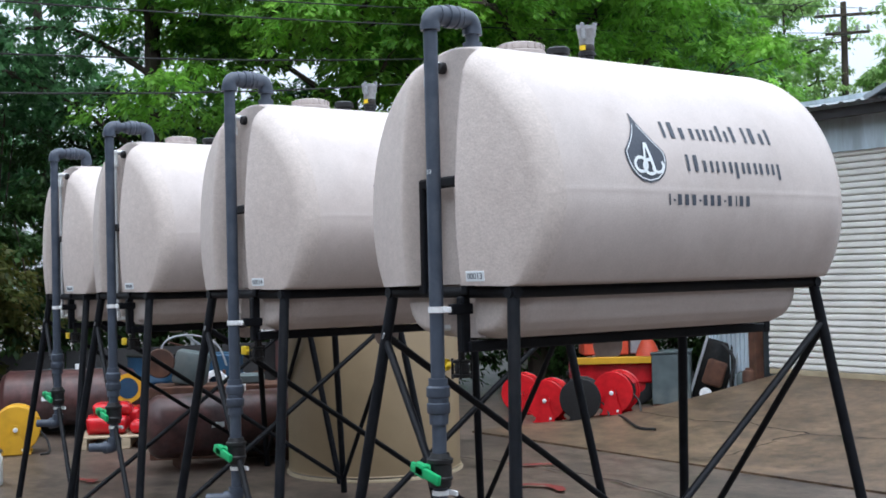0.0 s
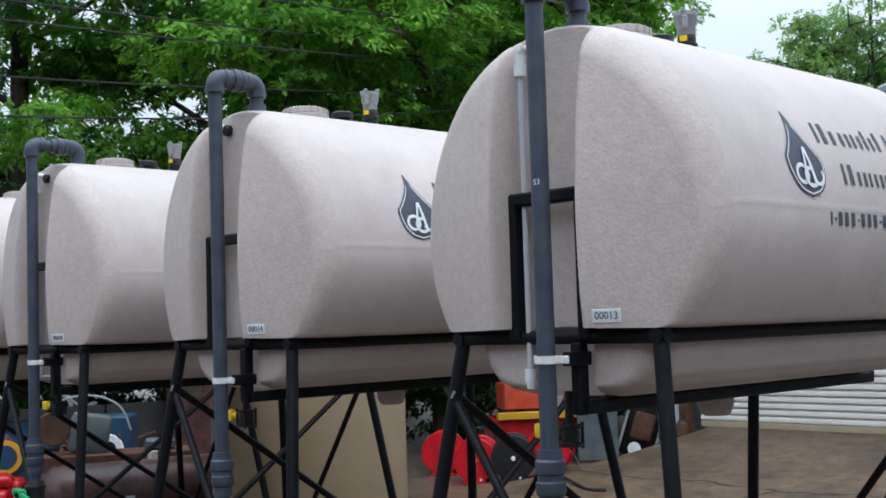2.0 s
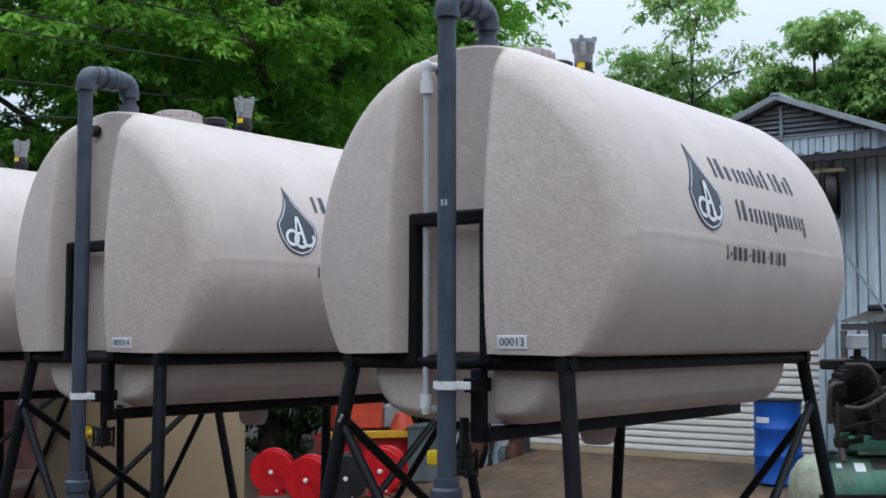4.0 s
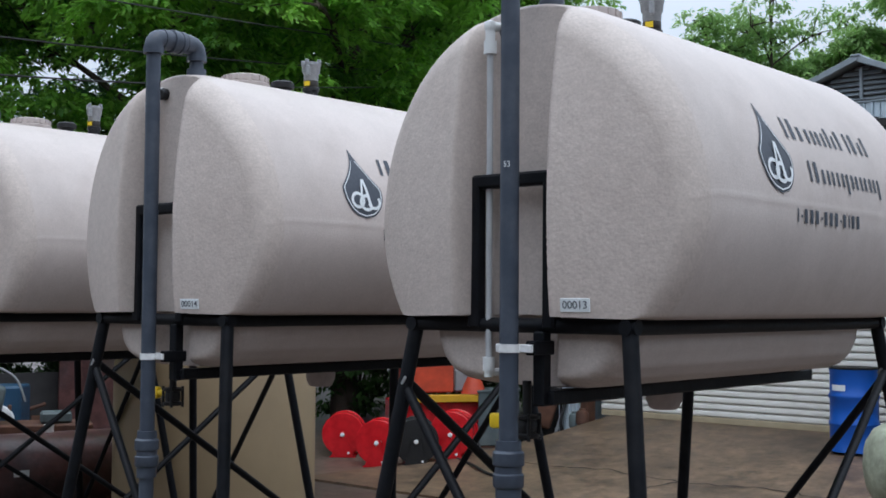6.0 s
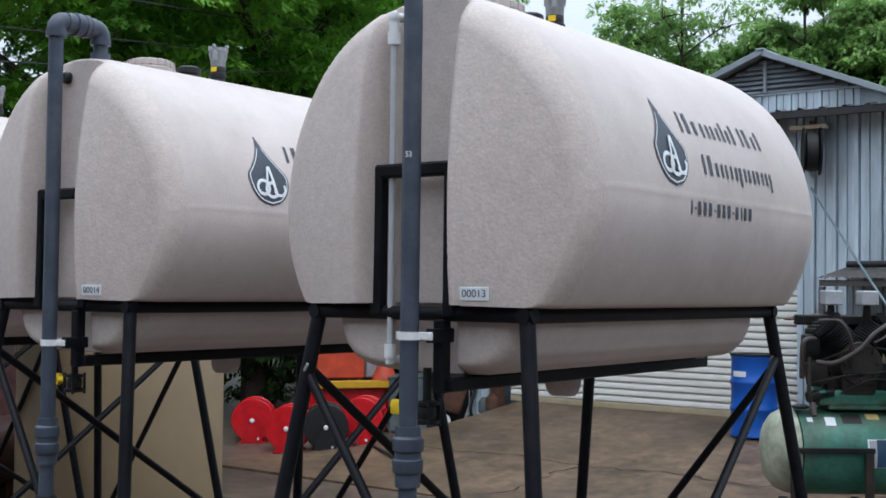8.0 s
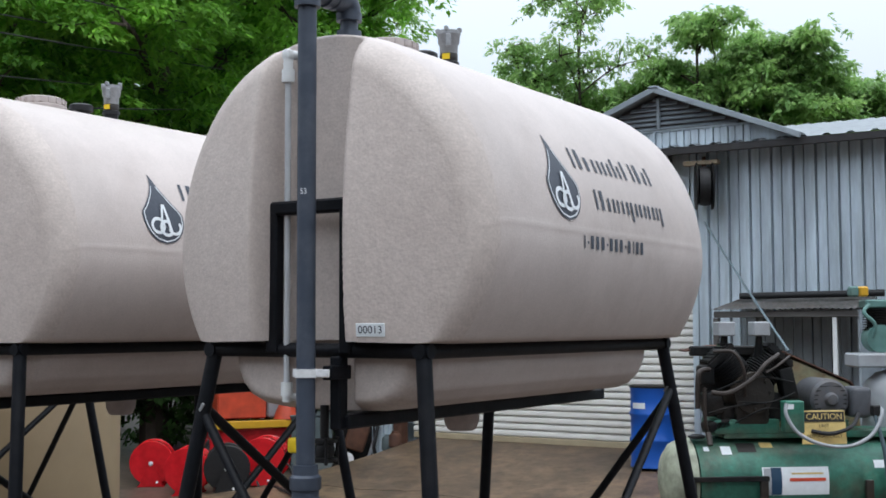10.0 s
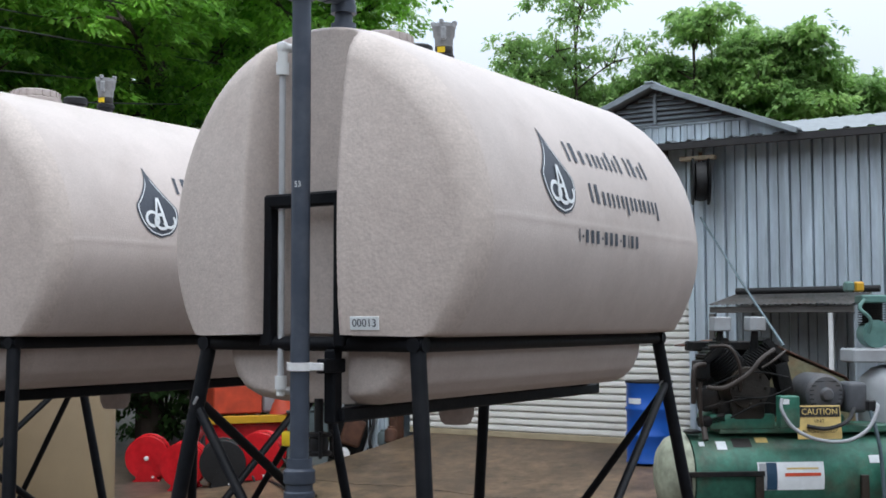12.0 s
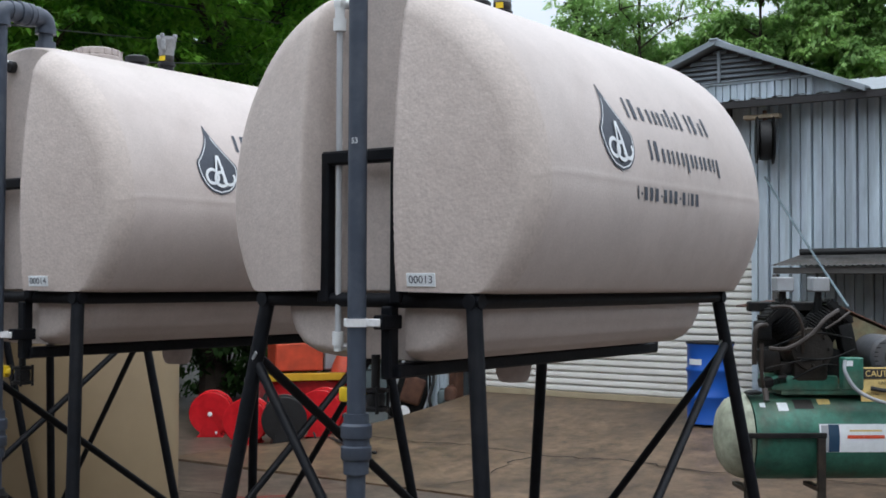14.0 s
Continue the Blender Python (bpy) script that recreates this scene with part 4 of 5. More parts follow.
for k, (at, h, r) in enumerate((((-21.5, 5.5, 0), 12.0, 3.8), ((-19.0, 2.0, 0), 7.5, 3.6))):
    tree(at, h, r, 31 + k, M_LEAF2, DARK, 6, 0.7, 20, 20, 0.18, 0.12, 0.22, "trees behind the yard")
for k, (at, h, r, m, lab, f) in enumerate(NEAR):
    fresh = m is M_LEAF1
    tree(at, h, r, 11 + k, m, lab, 13 if fresh else 9, 0.56, 22, 22, 0.13, f, 0.22, "trees behind the yard", 18 if fresh else 14)
# open, airy trees and a dense row beyond the shed
OPEN = "tall open tree with thin foliage beyond the metal shed"
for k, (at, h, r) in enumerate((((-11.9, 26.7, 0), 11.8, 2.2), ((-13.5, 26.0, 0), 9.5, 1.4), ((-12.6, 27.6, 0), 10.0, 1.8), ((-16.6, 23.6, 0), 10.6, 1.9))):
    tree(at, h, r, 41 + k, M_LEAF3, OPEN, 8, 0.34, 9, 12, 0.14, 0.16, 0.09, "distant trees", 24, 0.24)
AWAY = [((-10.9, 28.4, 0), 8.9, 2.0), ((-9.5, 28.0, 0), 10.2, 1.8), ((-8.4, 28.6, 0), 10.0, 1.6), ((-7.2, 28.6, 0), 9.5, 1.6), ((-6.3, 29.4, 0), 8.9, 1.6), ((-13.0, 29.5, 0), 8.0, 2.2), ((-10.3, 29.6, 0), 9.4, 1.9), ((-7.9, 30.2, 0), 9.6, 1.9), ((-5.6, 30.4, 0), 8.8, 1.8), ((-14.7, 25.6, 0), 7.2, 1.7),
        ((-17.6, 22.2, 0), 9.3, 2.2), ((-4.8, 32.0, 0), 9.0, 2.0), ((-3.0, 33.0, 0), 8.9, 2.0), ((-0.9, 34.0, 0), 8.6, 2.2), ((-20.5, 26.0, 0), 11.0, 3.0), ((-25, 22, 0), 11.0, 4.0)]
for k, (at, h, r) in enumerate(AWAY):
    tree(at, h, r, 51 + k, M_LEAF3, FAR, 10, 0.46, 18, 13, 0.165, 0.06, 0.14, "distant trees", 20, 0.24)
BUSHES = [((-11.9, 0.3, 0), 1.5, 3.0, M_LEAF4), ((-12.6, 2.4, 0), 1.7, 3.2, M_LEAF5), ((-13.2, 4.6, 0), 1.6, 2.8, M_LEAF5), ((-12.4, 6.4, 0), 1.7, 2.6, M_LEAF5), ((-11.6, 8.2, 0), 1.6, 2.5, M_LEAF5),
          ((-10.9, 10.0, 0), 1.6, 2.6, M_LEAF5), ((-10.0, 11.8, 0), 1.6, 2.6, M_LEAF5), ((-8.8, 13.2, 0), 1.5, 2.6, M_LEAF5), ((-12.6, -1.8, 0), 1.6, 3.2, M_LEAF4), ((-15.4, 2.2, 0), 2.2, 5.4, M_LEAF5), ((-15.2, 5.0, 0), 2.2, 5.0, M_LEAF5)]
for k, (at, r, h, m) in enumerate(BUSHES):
    bush(at, r, h, 71 + k, m, "dense bush along the yard's edge, leaves darkened for shade" if m is M_LEAF5 else "leafy bush with some reddish leaves")


# ---- utility pole and wires ----
def utility_pole():
    p = thing("utility_pole", (-15.0, 23.9, 0), "tall wooden utility pole with two crossarms", "utility pole")
    part("pole", tube(bmesh.new(), (0, 0, 0), (0, 0, 8.6), 0.12, 14, 0.075), M_BARK, p)
    for z, ln in ((8.25, 0.80), (7.78, 0.55)):
        part("crossarm", box(bmesh.new(), (0.07, 2 * ln, 0.075), (0.10, 0, z), 0.01, (0, 0, -50)), M_BARK, p)
        for k in (-0.9, -0.4, 0.4, 0.9):
            d = Vector((math.sin(radians(50)), math.cos(radians(50)), 0)) * ln * k
            part("insulator", lathe(bmesh.new(), [(0.03, 0), (0.045, 0.04), (0.03, 0.09), (0.04, 0.12), (0, 0.14)], Matrix.Translation((0.12 + d.x, d.y, z + 0.05)), 10), M_GREYP, p)
    for zm, z1, dx in ((3.75, 7.25, 0.6), (4.15, 7.3, -0.6), (4.55, 7.3, 0.2), (4.8, 7.85, -0.5), (5.0, 7.85, 0.7)):
        bm = sweep(bmesh.new(), [(-6.6 + 0.3 * dx, -12, zm - 0.6), (-7.4 + dx * 0.4, 3, zm), (-15.0 + dx, 23.9, z1 + 0.45)], 0.009, 5, steps=14)
        single("power_line", bm, M_WIRE, "thin black overhead wire in front of trees", "wire", "overhead wires")


utility_pole()


# ---- big green compressor ----
def compressor():
    c = thing("air_compressor", (-0.615, 4.575, 0.0), "large worn green air compressor with a greasy twin pump", "compressor", turn=38)
    zc, r = 0.72, 0.292
    prof = [(0, -0.10), (0.10, -0.092), (0.19, -0.065), (0.25, -0.02), (0.28, 0.04), (r, 0.10), (r, 1.86), (0.28, 1.92), (0.25, 1.98), (0.19, 2.025), (0.10, 2.05), (0, 2.06)]
    part("receiver", lathe(bmesh.new(), prof[5:], pose(0.10, 0.28, zc, 0, 90, 0), 40), M_GREENP, c, "green tank with rust streaks and stickers")
    part("end_cap", lathe(bmesh.new(), prof[:5] + [(r + 0.001, 0.09)], pose(0.10, 0.28, zc, 0, 90, 0), 40), M_CREAM, c, "pale weathered tank end")
    for u in (0.13, 0.62, 1.35, 1.80):
        bm = box(bmesh.new(), (0.055, 0.03, 0.74), (u, -0.035, 0.37), 0.004)
        box(bm, (0.055, 0.30, 0.03), (u, 0.10, 0.40), 0.004)
        box(bm, (0.10, 0.34, 0.014), (u, 0.12, 0.009), 0.002)
        part("leg", bm, M_CASE, c, "dark rusty steel leg")
    part("leg_rail", box(bmesh.new(), (0.56, 0.03, 0.035), (0.375, -0.036, 0.757), 0.004), M_GREASE, c)
    # deck and pump
    part("deck", box(bmesh.new(), (1.24, 0.34, 0.05), (1.02, 0.28, 1.035), 0.006), M_GREENP, c)
    part("pump_base", box(bmesh.new(), (0.46, 0.30, 0.10), (0.56, 0.25, 1.09), 0.015, (0, 0, 0), 2), M_GREENP, c)
    bm = lathe(bmesh.new(), [(0, -0.20), (0.06, -0.19), (0.075, -0.16), (0.13, -0.15), (0.145, -0.12), (0.15, 0.0), (0.14, 0.14), (0, 0.15)], pose(0.60, 0.20, 1.32, 90, 0, 0), 28)
    box(bm, (0.24, 0.26, 0.20), (0.60, 0.22, 1.20), 0.03, (0, 0, 0), 2)
    for k in range(8):
        a = k * math.pi / 4
        tube(bm, (0.60 + 0.11 * math.cos(a), 0.07, 1.32 + 0.11 * math.sin(a)), (0.60 + 0.11 * math.cos(a), 0.035, 1.32 + 0.11 * math.sin(a)), 0.012, 8)
    part("crankcase", bm, M_CASE, c, "oily brown-black crankcase")
    for sx in (-1, 1):
        bm = bmesh.new()
        m = pose(0.60 + sx * 0.02, 0.22, 1.36, 0, sx * 42, 0)
        fins = [(0.085, 0.05)]
        for k in range(9):
            fins += [(0.085, 0.075 + k * 0.019), (0.125, 0.077 + k * 0.019), (0.125, 0.083 + k * 0.019), (0.085, 0.085 + k * 0.019)]
        lathe(bm, fins + [(0.085, 0.255), (0, 0.255)], m, 24)
        part("cylinder", bm, M_GREASE, c, "finned cylinder")
        bm = bmesh.new()
        made = bmesh.ops.create_cube(bm, size=1, matrix=m @ Matrix.Translation((0, 0, 0.283)) @ Matrix.Diagonal((0.23, 0.22, 0.06, 1)))
        bmesh.ops.bevel(bm, geom=list(bm.edges), offset=0.015, segments=2, affect="EDGES")
        head = part("cylinder_head", bm, M_GREASE, c, "greasy finned cylinder head")
        for k in range(6):
            bm = bmesh.new()
            bmesh.ops.create_cube(bm, size=1, matrix=m @ Matrix.Translation((-0.085 + 0.034 * k, 0, 0.316)) @ Matrix.Diagonal((0.008, 0.19, 0.012, 1)))
            part("fin", bm, M_GREASE, head)
    for u in (0.43, 0.675):
        f = part("air_filter", box(bmesh.new(), (0.118, 0.12, 0.098), (u, 0.16, 1.755), 0.008), M_GREYP, c, "pale grey box air filter")
        part("filter_stem", tube(bmesh.new(), (u, 0.20, 1.50), (u, 0.16, 1.71), 0.036, 14, 0.022), M_GREASE, f)
    for pts, rr in (([(0.33, 0.10, 1.60), (0.44, 0.02, 1.60), (0.50, 0.0, 1.50), (0.52, 0.02, 1.40), (0.53, 0.05, 1.30)], 0.012),
                    ([(0.78, 0.08, 1.58), (0.66, 0.0, 1.52), (0.56, -0.02, 1.42), (0.40, -0.02, 1.33), (0.28, 0.0, 1.33)], 0.016),
                    ([(0.86, 0.08, 1.57), (0.74, 0.02, 1.50), (0.66, 0.0, 1.46)], 0.009),
                    ([(0.30, 0.10, 1.48), (0.22, 0.05, 1.47), (0.20, 0.04, 1.40), (0.20, 0.05, 1.22)], 0.017),
                    ([(0.24, 0.02, 1.36), (0.24, 0.02, 1.14), (0.27, 0.06, 1.04)], 0.014)):
        part("cooling_tube", sweep(bmesh.new(), pts, rr, 8), M_COPPER, c, "bent dull metal tube")
    part("flywheel", lathe(bmesh.new(), [(0.05, -0.03), (0.20, -0.03), (0.25, -0.035), (0.27, -0.03), (0.27, 0.03), (0.25, 0.035), (0.05, 0.03)], pose(0.60, 0.44, 1.34, 90, 0, 0), 36), M_GREASE, c, "dark flywheel")
    for k, (u, z, w, h) in enumerate(((0.33, 1.25, 0.13, 0.16), (0.44, 1.18, 0.10, 0.10), (0.78, 1.22, 0.12, 0.20), (0.86, 1.38, 0.10, 0.22), (0.30, 1.44, 0.10, 0.13), (0.72, 1.12, 0.16, 0.08), (0.36, 1.10, 0.18, 0.07))):
        part("bracket", box(bmesh.new(), (w, 0.12, h), (u, 0.16 + 0.03 * (k % 3), z), 0.014, (0, 12 * (k % 3 - 1), 0), 2), M_GREASE, c)
    for k in range(4):
        a, b2 = random.Random(k).uniform(0.25, 0.5), random.Random(k + 20).uniform(0.6, 0.9)
        z0 = 1.12 + 0.07 * k
        part("oil_line", sweep(bmesh.new(), [(a, 0.06, z0), ((a + b2) / 2, 0.02, z0 + 0.10 - 0.05 * (k % 3)), (b2, 0.07, z0 + 0.06)], 0.006, 7), M_GREASE, c)
    part("intercooler", box(bmesh.new(), (0.60, 0.08, 0.07), (0.56, 0.40, 1.60), 0.01), M_GREASE, c)
    part("oil_can_cap", lathe(bmesh.new(), [(0.045, 0), (0.06, 0.01), (0.06, 0.02), (0.03, 0.03), (0, 0.03)], Matrix.Translation((0.22, 0.15, 1.01)), 18), M_BLACKP, c)
    part("drain_cock", tube(bmesh.new(), (0.26, -0.02, 0.98), (0.26, 0.02, 1.06), 0.02, 10), M_COPPER, c)
    # belt guard, motor
    outline = [(0.44, 1.06), (0.40, 1.58), (0.46, 1.62), (0.86, 1.60), (1.02, 1.53), (1.42, 1.36), (1.50, 1.27), (1.50, 1.06)]
    guard = prism(bmesh.new(), outline, 0.16, pose(0, 0.58, 0, 90, 0, 0))
    part("belt_guard", guard, M_GREENR, c, "rust-spotted green belt guard")
    flange = [(0.24, 1.60, 0.46, 1.635), (0.46, 1.635, 0.88, 1.615), (0.88, 1.615, 1.43, 1.375), (1.43, 1.375, 1.52, 1.26)]
    for x0, z0, x1, z1 in flange:
        ln = math.hypot(x1 - x0, z1 - z0)
        part("guard_edge", box(bmesh.new(), (ln + 0.01, 0.19, 0.012), ((x0 + x1) / 2, 0.50, (z0 + z1) / 2), 0.003, (0, -math.degrees(math.atan2(z1 - z0, x1 - x0)), 0)), M_RUST, c, "rusty orange rim")
    m = pose(1.15, 0.12, 1.27, 90, 0, 0)
    bm = lathe(bmesh.new(), [(0, 0.06), (0.035, 0.055), (0.05, 0.03), (0.12, 0.02), (0.138, 0.0), (0.142, -0.05), (0.142, -0.34), (0.12, -0.37), (0, -0.37)], m, 36)
    motor = part("motor", bm, M_MOTOR, c, "grey electric motor with a slotted fan cover")
    for k in range(7):
        z = 1.27 - 0.09 + 0.03 * k
        w = math.sqrt(max(0.118 ** 2 - (z - 1.27) ** 2, 0.0004))
        part("cover_slot", box(bmesh.new(), (2 * w, 0.008, 0.010), (1.15, 0.100, z), 0.002), M_BLACKP, motor)
    part("terminal_box", box(bmesh.new(), (0.14, 0.20, 0.21), (1.36, 0.16, 1.25), 0.03, (0, 0, 0), 3), M_MOTOR, motor)
    part("motor_foot", box(bmesh.new(), (0.30, 0.26, 0.07), (1.15, 0.28, 1.095), 0.01), M_GREENP, motor)
    # switch box, flexible conduit, sign, stickers
    sw = part("switch_box", box(bmesh.new(), (0.135, 0.09, 0.215), (0.83, -0.02, 1.165), 0.008), M_GREENP, c, "green pressure switch box")
    part("switch_label", box(bmesh.new(), (0.045, 0.002, 0.035), (0.800, -0.067, 1.235), 0), M_PAPER, sw)
    part("conduit", sweep(bmesh.new(), [(0.775, -0.06, 1.255), (0.765, -0.08, 1.18), (0.84, -0.10, 1.06), (1.00, -0.11, 0.985), (1.20, -0.10, 0.975), (1.36, -0.08, 1.05), (1.45, -0.04, 1.19), (1.44, 0.03, 1.22)], 0.0125, 10), M_GREYP, c, "pale grey flexible conduit")
    part("cord", sweep(bmesh.new(), [(0.95, -0.05, 1.07), (1.08, -0.075, 1.055), (1.22, -0.07, 1.10), (1.32, 0.04, 1.18)], 0.014, 8), M_RUBBER, c)
    part("plug_box", box(bmesh.new(), (0.06, 0.05, 0.075), (1.42, 0.0, 1.20), 0.008), M_BLACKP, c)
    part("hanging_cord", sweep(bmesh.new(), [(1.41, -0.01, 1.17), (1.44, -0.06, 0.98), (1.47, -0.05, 0.75), (1.49, -0.05, 0.3)], 0.014, 8), M_CABLE, c, "teal hanging cord")
    sign = part("caution_sign", box(bmesh.new(), (0.310, 0.006, 0.226), (1.040, -0.030, 1.093), 0.002, (-8, 0, 0)), M_SIGN_Y, c, "faded yellow and black caution sign")
    part("sign_band", box(bmesh.new(), (0.292, 0.004, 0.066), (1.040, -0.026, 1.163), 0, (-8, 0, 0)), M_SIGN_B, sign)
    lettering("sign_word", "CAUTION", 0.057, pose(1.046, -0.030, 1.163, 82, 0, 0), M_SIGN_Y, sign, 0.98)
    lettering("sign_word", "UNIT", 0.030, pose(1.040, -0.040, 1.103, 82, 0, 0), M_SIGN_B, sign)
    lettering("sign_word", "AUTOMATICALLY", 0.031, pose(1.040, -0.048, 1.035, 82, 0, 0), M_SIGN_B, sign)

    def sticker(u, z, w, h, material, label=""):
        # laid on the round shell
        bm = bmesh.new()
        prev = None
        for k in range(4):
            zz = z + h * (k / 3 - 0.5)
            y = 0.28 - math.sqrt(max((r + 0.002) ** 2 - (zz - zc) ** 2, 0))
            cur = (bm.verts.new((u - w / 2, y, zz)), bm.verts.new((u + w / 2, y, zz)))
            if prev:
                bm.faces.new((prev[0], prev[1], cur[1], cur[0]))
            prev = cur
        return part("sticker", bm, material, c, label, 180)

    sticker(0.265, 0.945, 0.038, 0.026, M_PAPER)
    sticker(0.400, 0.935, 0.070, 0.050, M_PAPER, "white paper sticker")
    sticker(0.545, 0.950, 0.13, 0.055, M_SIGN_B, "dark worn data plate")
    sticker(0.690, 0.965, 0.085, 0.032, M_SIGN_Y)
    sticker(1.005, 0.985, 0.075, 0.016, M_PAPER)
    sticker(1.45, 0.84, 0.09, 0.05, M_PAPER)
    sticker(0.850, 0.735, 0.46, 0.185, M_PAPER, "torn white sticker with blue and red bars")
    r += 0.0015
    sticker(0.715, 0.735, 0.075, 0.180, M_BLUE2)
    sticker(0.93, 0.745, 0.25, 0.022, M_ORANGE)
    sticker(0.93, 0.785, 0.22, 0.012, M_SIGN_Y)
    sticker(0.655, 0.735, 0.05, 0.17, M_GREYP)
    return c


compressor()


# ---- second compressor behind ----
def small_compressor():
    c = thing("upright_compressor", (0.40, 6.00, 0.066), "grey upright compressor tank with a teal pump on top", "compressor", turn=30)
    part("receiver", lathe(bmesh.new(), [(0, 0.28), (0.14, 0.30), (0.24, 0.36), (0.27, 0.45), (0.27, 1.22), (0.25, 1.30), (0.17, 1.37), (0.08, 1.395), (0, 1.40)], Matrix.Translation((0.16, 0, 0)), 36), M_GREYP, c)
    for a in (45, 165, 285):
        part("leg", box(bmesh.new(), (0.05, 0.03, 0.42), (0.16 + 0.24 * math.cos(radians(a)), 0.24 * math.sin(radians(a)), 0.21), 0.004, (0, 0, a)), M_GREYP, c)
    part("platform", box(bmesh.new(), (0.66, 0.34, 0.10), (0.14, 0, 1.46), 0.012), M_GREYP, c, "grey motor platform")
    part("pump_case", lathe(bmesh.new(), [(0, -0.12), (0.07, -0.11), (0.10, -0.06), (0.10, 0.10), (0, 0.11)], pose(0.0, 0, 1.615, 90, 0, 0), 22), M_TEALI, c, "teal cast pump")
    fins = [(0.07, 1.64)]
    for k in range(9):
        fins += [(0.07, 1.675 + k * 0.018), (0.10, 1.677 + k * 0.018), (0.10, 1.682 + k * 0.018), (0.07, 1.684 + k * 0.018)]
    bm = lathe(bmesh.new(), fins + [(0.07, 1.845), (0, 1.845)], None, 20)
    part("cylinder", bm, M_GREASE, c, "finned cylinder")
    part("cylinder_head", box(bmesh.new(), (0.20, 0.18, 0.06), (0, 0, 1.865), 0.01), M_TEALI, c)
    part("air_intake", box(bmesh.new(), (0.065, 0.08, 0.075), (-0.10, -0.02, 1.955), 0.012), M_YELLOW, c, "yellow box on the pump")
    part("gauge_box", box(bmesh.new(), (0.065, 0.08, 0.075), (-0.17, -0.02, 1.955), 0.012), M_TEALI, c)
    part("delivery_tube", sweep(bmesh.new(), [(-0.08, -0.1, 1.86), (-0.13, -0.14, 1.80), (-0.06, -0.15, 1.72), (-0.07, -0.13, 1.62)], 0.014, 8), M_TEALI, c)
    part("nozzle", tube(bmesh.new(), (0.16, -0.26, 1.10), (0.16, -0.33, 1.10), 0.035, 14), M_GREYP, c)
    part("nozzle", tube(bmesh.new(), (0.16, -0.26, 0.96), (0.16, -0.34, 0.96), 0.045, 14), M_GREYP, c)
    part("belt_guard", box(bmesh.new(), (0.32, 0.06, 0.42), (0.32, 0.10, 1.70), 0.03, (0, 0, 0), 2), M_TEALI, c)


small_compressor()


# ---- lean-to awning on the wall ----
def awning():
    a = thing("awning", (-0.87, 8.75, 0.36), "low lean-to with a ribbed rusty tin roof on posts", "shed")
    bm = bmesh.new()
    xs = []
    for k in range(52):
        x = -0.84 + k * 0.0275
        xs.append((x, 0.007 * (1 if k % 2 else -1) + 0.006 * noise.noise((x * 3, 0, 0))))
    lo = [bm.verts.new((x, -0.42, 1.575 + z)) for x, z in xs]
    hi = [bm.verts.new((x, 0.46, 1.70 + z)) for x, z in xs]
    for k in range(len(xs) - 1):
        bm.faces.new((lo[k], lo[k + 1], hi[k + 1], hi[k]))
    bmesh.ops.solidify(bm, geom=bm.faces[:], thickness=0.004)
    part("roof_sheet", bm, M_TIN, a, "weathered tin roof sheet", 60)
    part("front_beam", box(bmesh.new(), (1.38, 0.04, 0.06), (-0.13, -0.36, 1.525), 0.004), M_DARKWOOD, a)
    part("post", box(bmesh.new(), (0.04, 0.04, 1.50), (0.345, -0.36, 0.74), 0.003), M_WHITE, a, "white painted post")
    part("post", box(bmesh.new(), (0.05, 0.05, 1.50), (-0.80, -0.36, 0.74), 0.003), M_DARKWOOD, a)
    # added panels whose darker colour carries the shade under the lean-to roof
    part("shade_back_panel", corrugated(bmesh.new(), -0.82, 0.56, 0.0, 1.60, 0.44, 0.19, 0.02), M_TRIM, a, "ribbed panel, darker for the shade under the roof", 20)
    part("shade_side_panel", box(bmesh.new(), (0.02, 0.80, 1.56), (0.56, 0.05, 0.78), 0.002), M_TRIM, a)
    pipe = tube(bmesh.new(), (-1.60, 8.90, 2.075), (-0.19, 8.90, 2.085), 0.033, 14)
    single("stored_pipe", pipe, M_RUBBER, "black pipe lying on the tin roof", "pipe")


awning()


# ---- hose reel on the wall ----
def wall_reel():
    w = thing("wall_hose_reel", (-1.99, 8.98, 3.23), "dark hose reel hung from a timber bracket on the wall", "hose reel", turn=25)
    bm = lathe(bmesh.new(), [(0, -0.09), (0.24, -0.09), (0.25, -0.075), (0.10, -0.06), (0.10, 0.06), (0.25, 0.075), (0.24, 0.09), (0, 0.09)], pose(0, 0, 0, 0, 90, 0), 30)
    part("spool", bm, M_GREASE, w)
    part("hose", lathe(bmesh.new(), [(0.10, -0.058), (0.20, -0.055), (0.21, 0), (0.20, 0.055), (0.10, 0.058)], pose(0, 0, 0, 0, 90, 0), 30), M_RUBBER, w)
    part("bracket", box(bmesh.new(), (0.38, 0.09, 0.045), (-0.02, 0.05, 0.25), 0.005, (0, 0, -25)), M_WOOD, w, "pale timber bracket")
    part("hanger", box(bmesh.new(), (0.04, 0.04, 0.30), (0, 0.02, 0.16), 0.004), M_RUST, w)
    hose = sweep(bmesh.new(), [(-1.99, 8.97, 2.85), (-1.44, 8.00, 2.46), (-0.65, 6.50, 1.96), (-0.02, 5.25, 1.60)], 0.010, 8)
    single("air_hose", hose, M_CABLE, "thin teal air hose slung from the wall reel", "hose")


wall_reel()


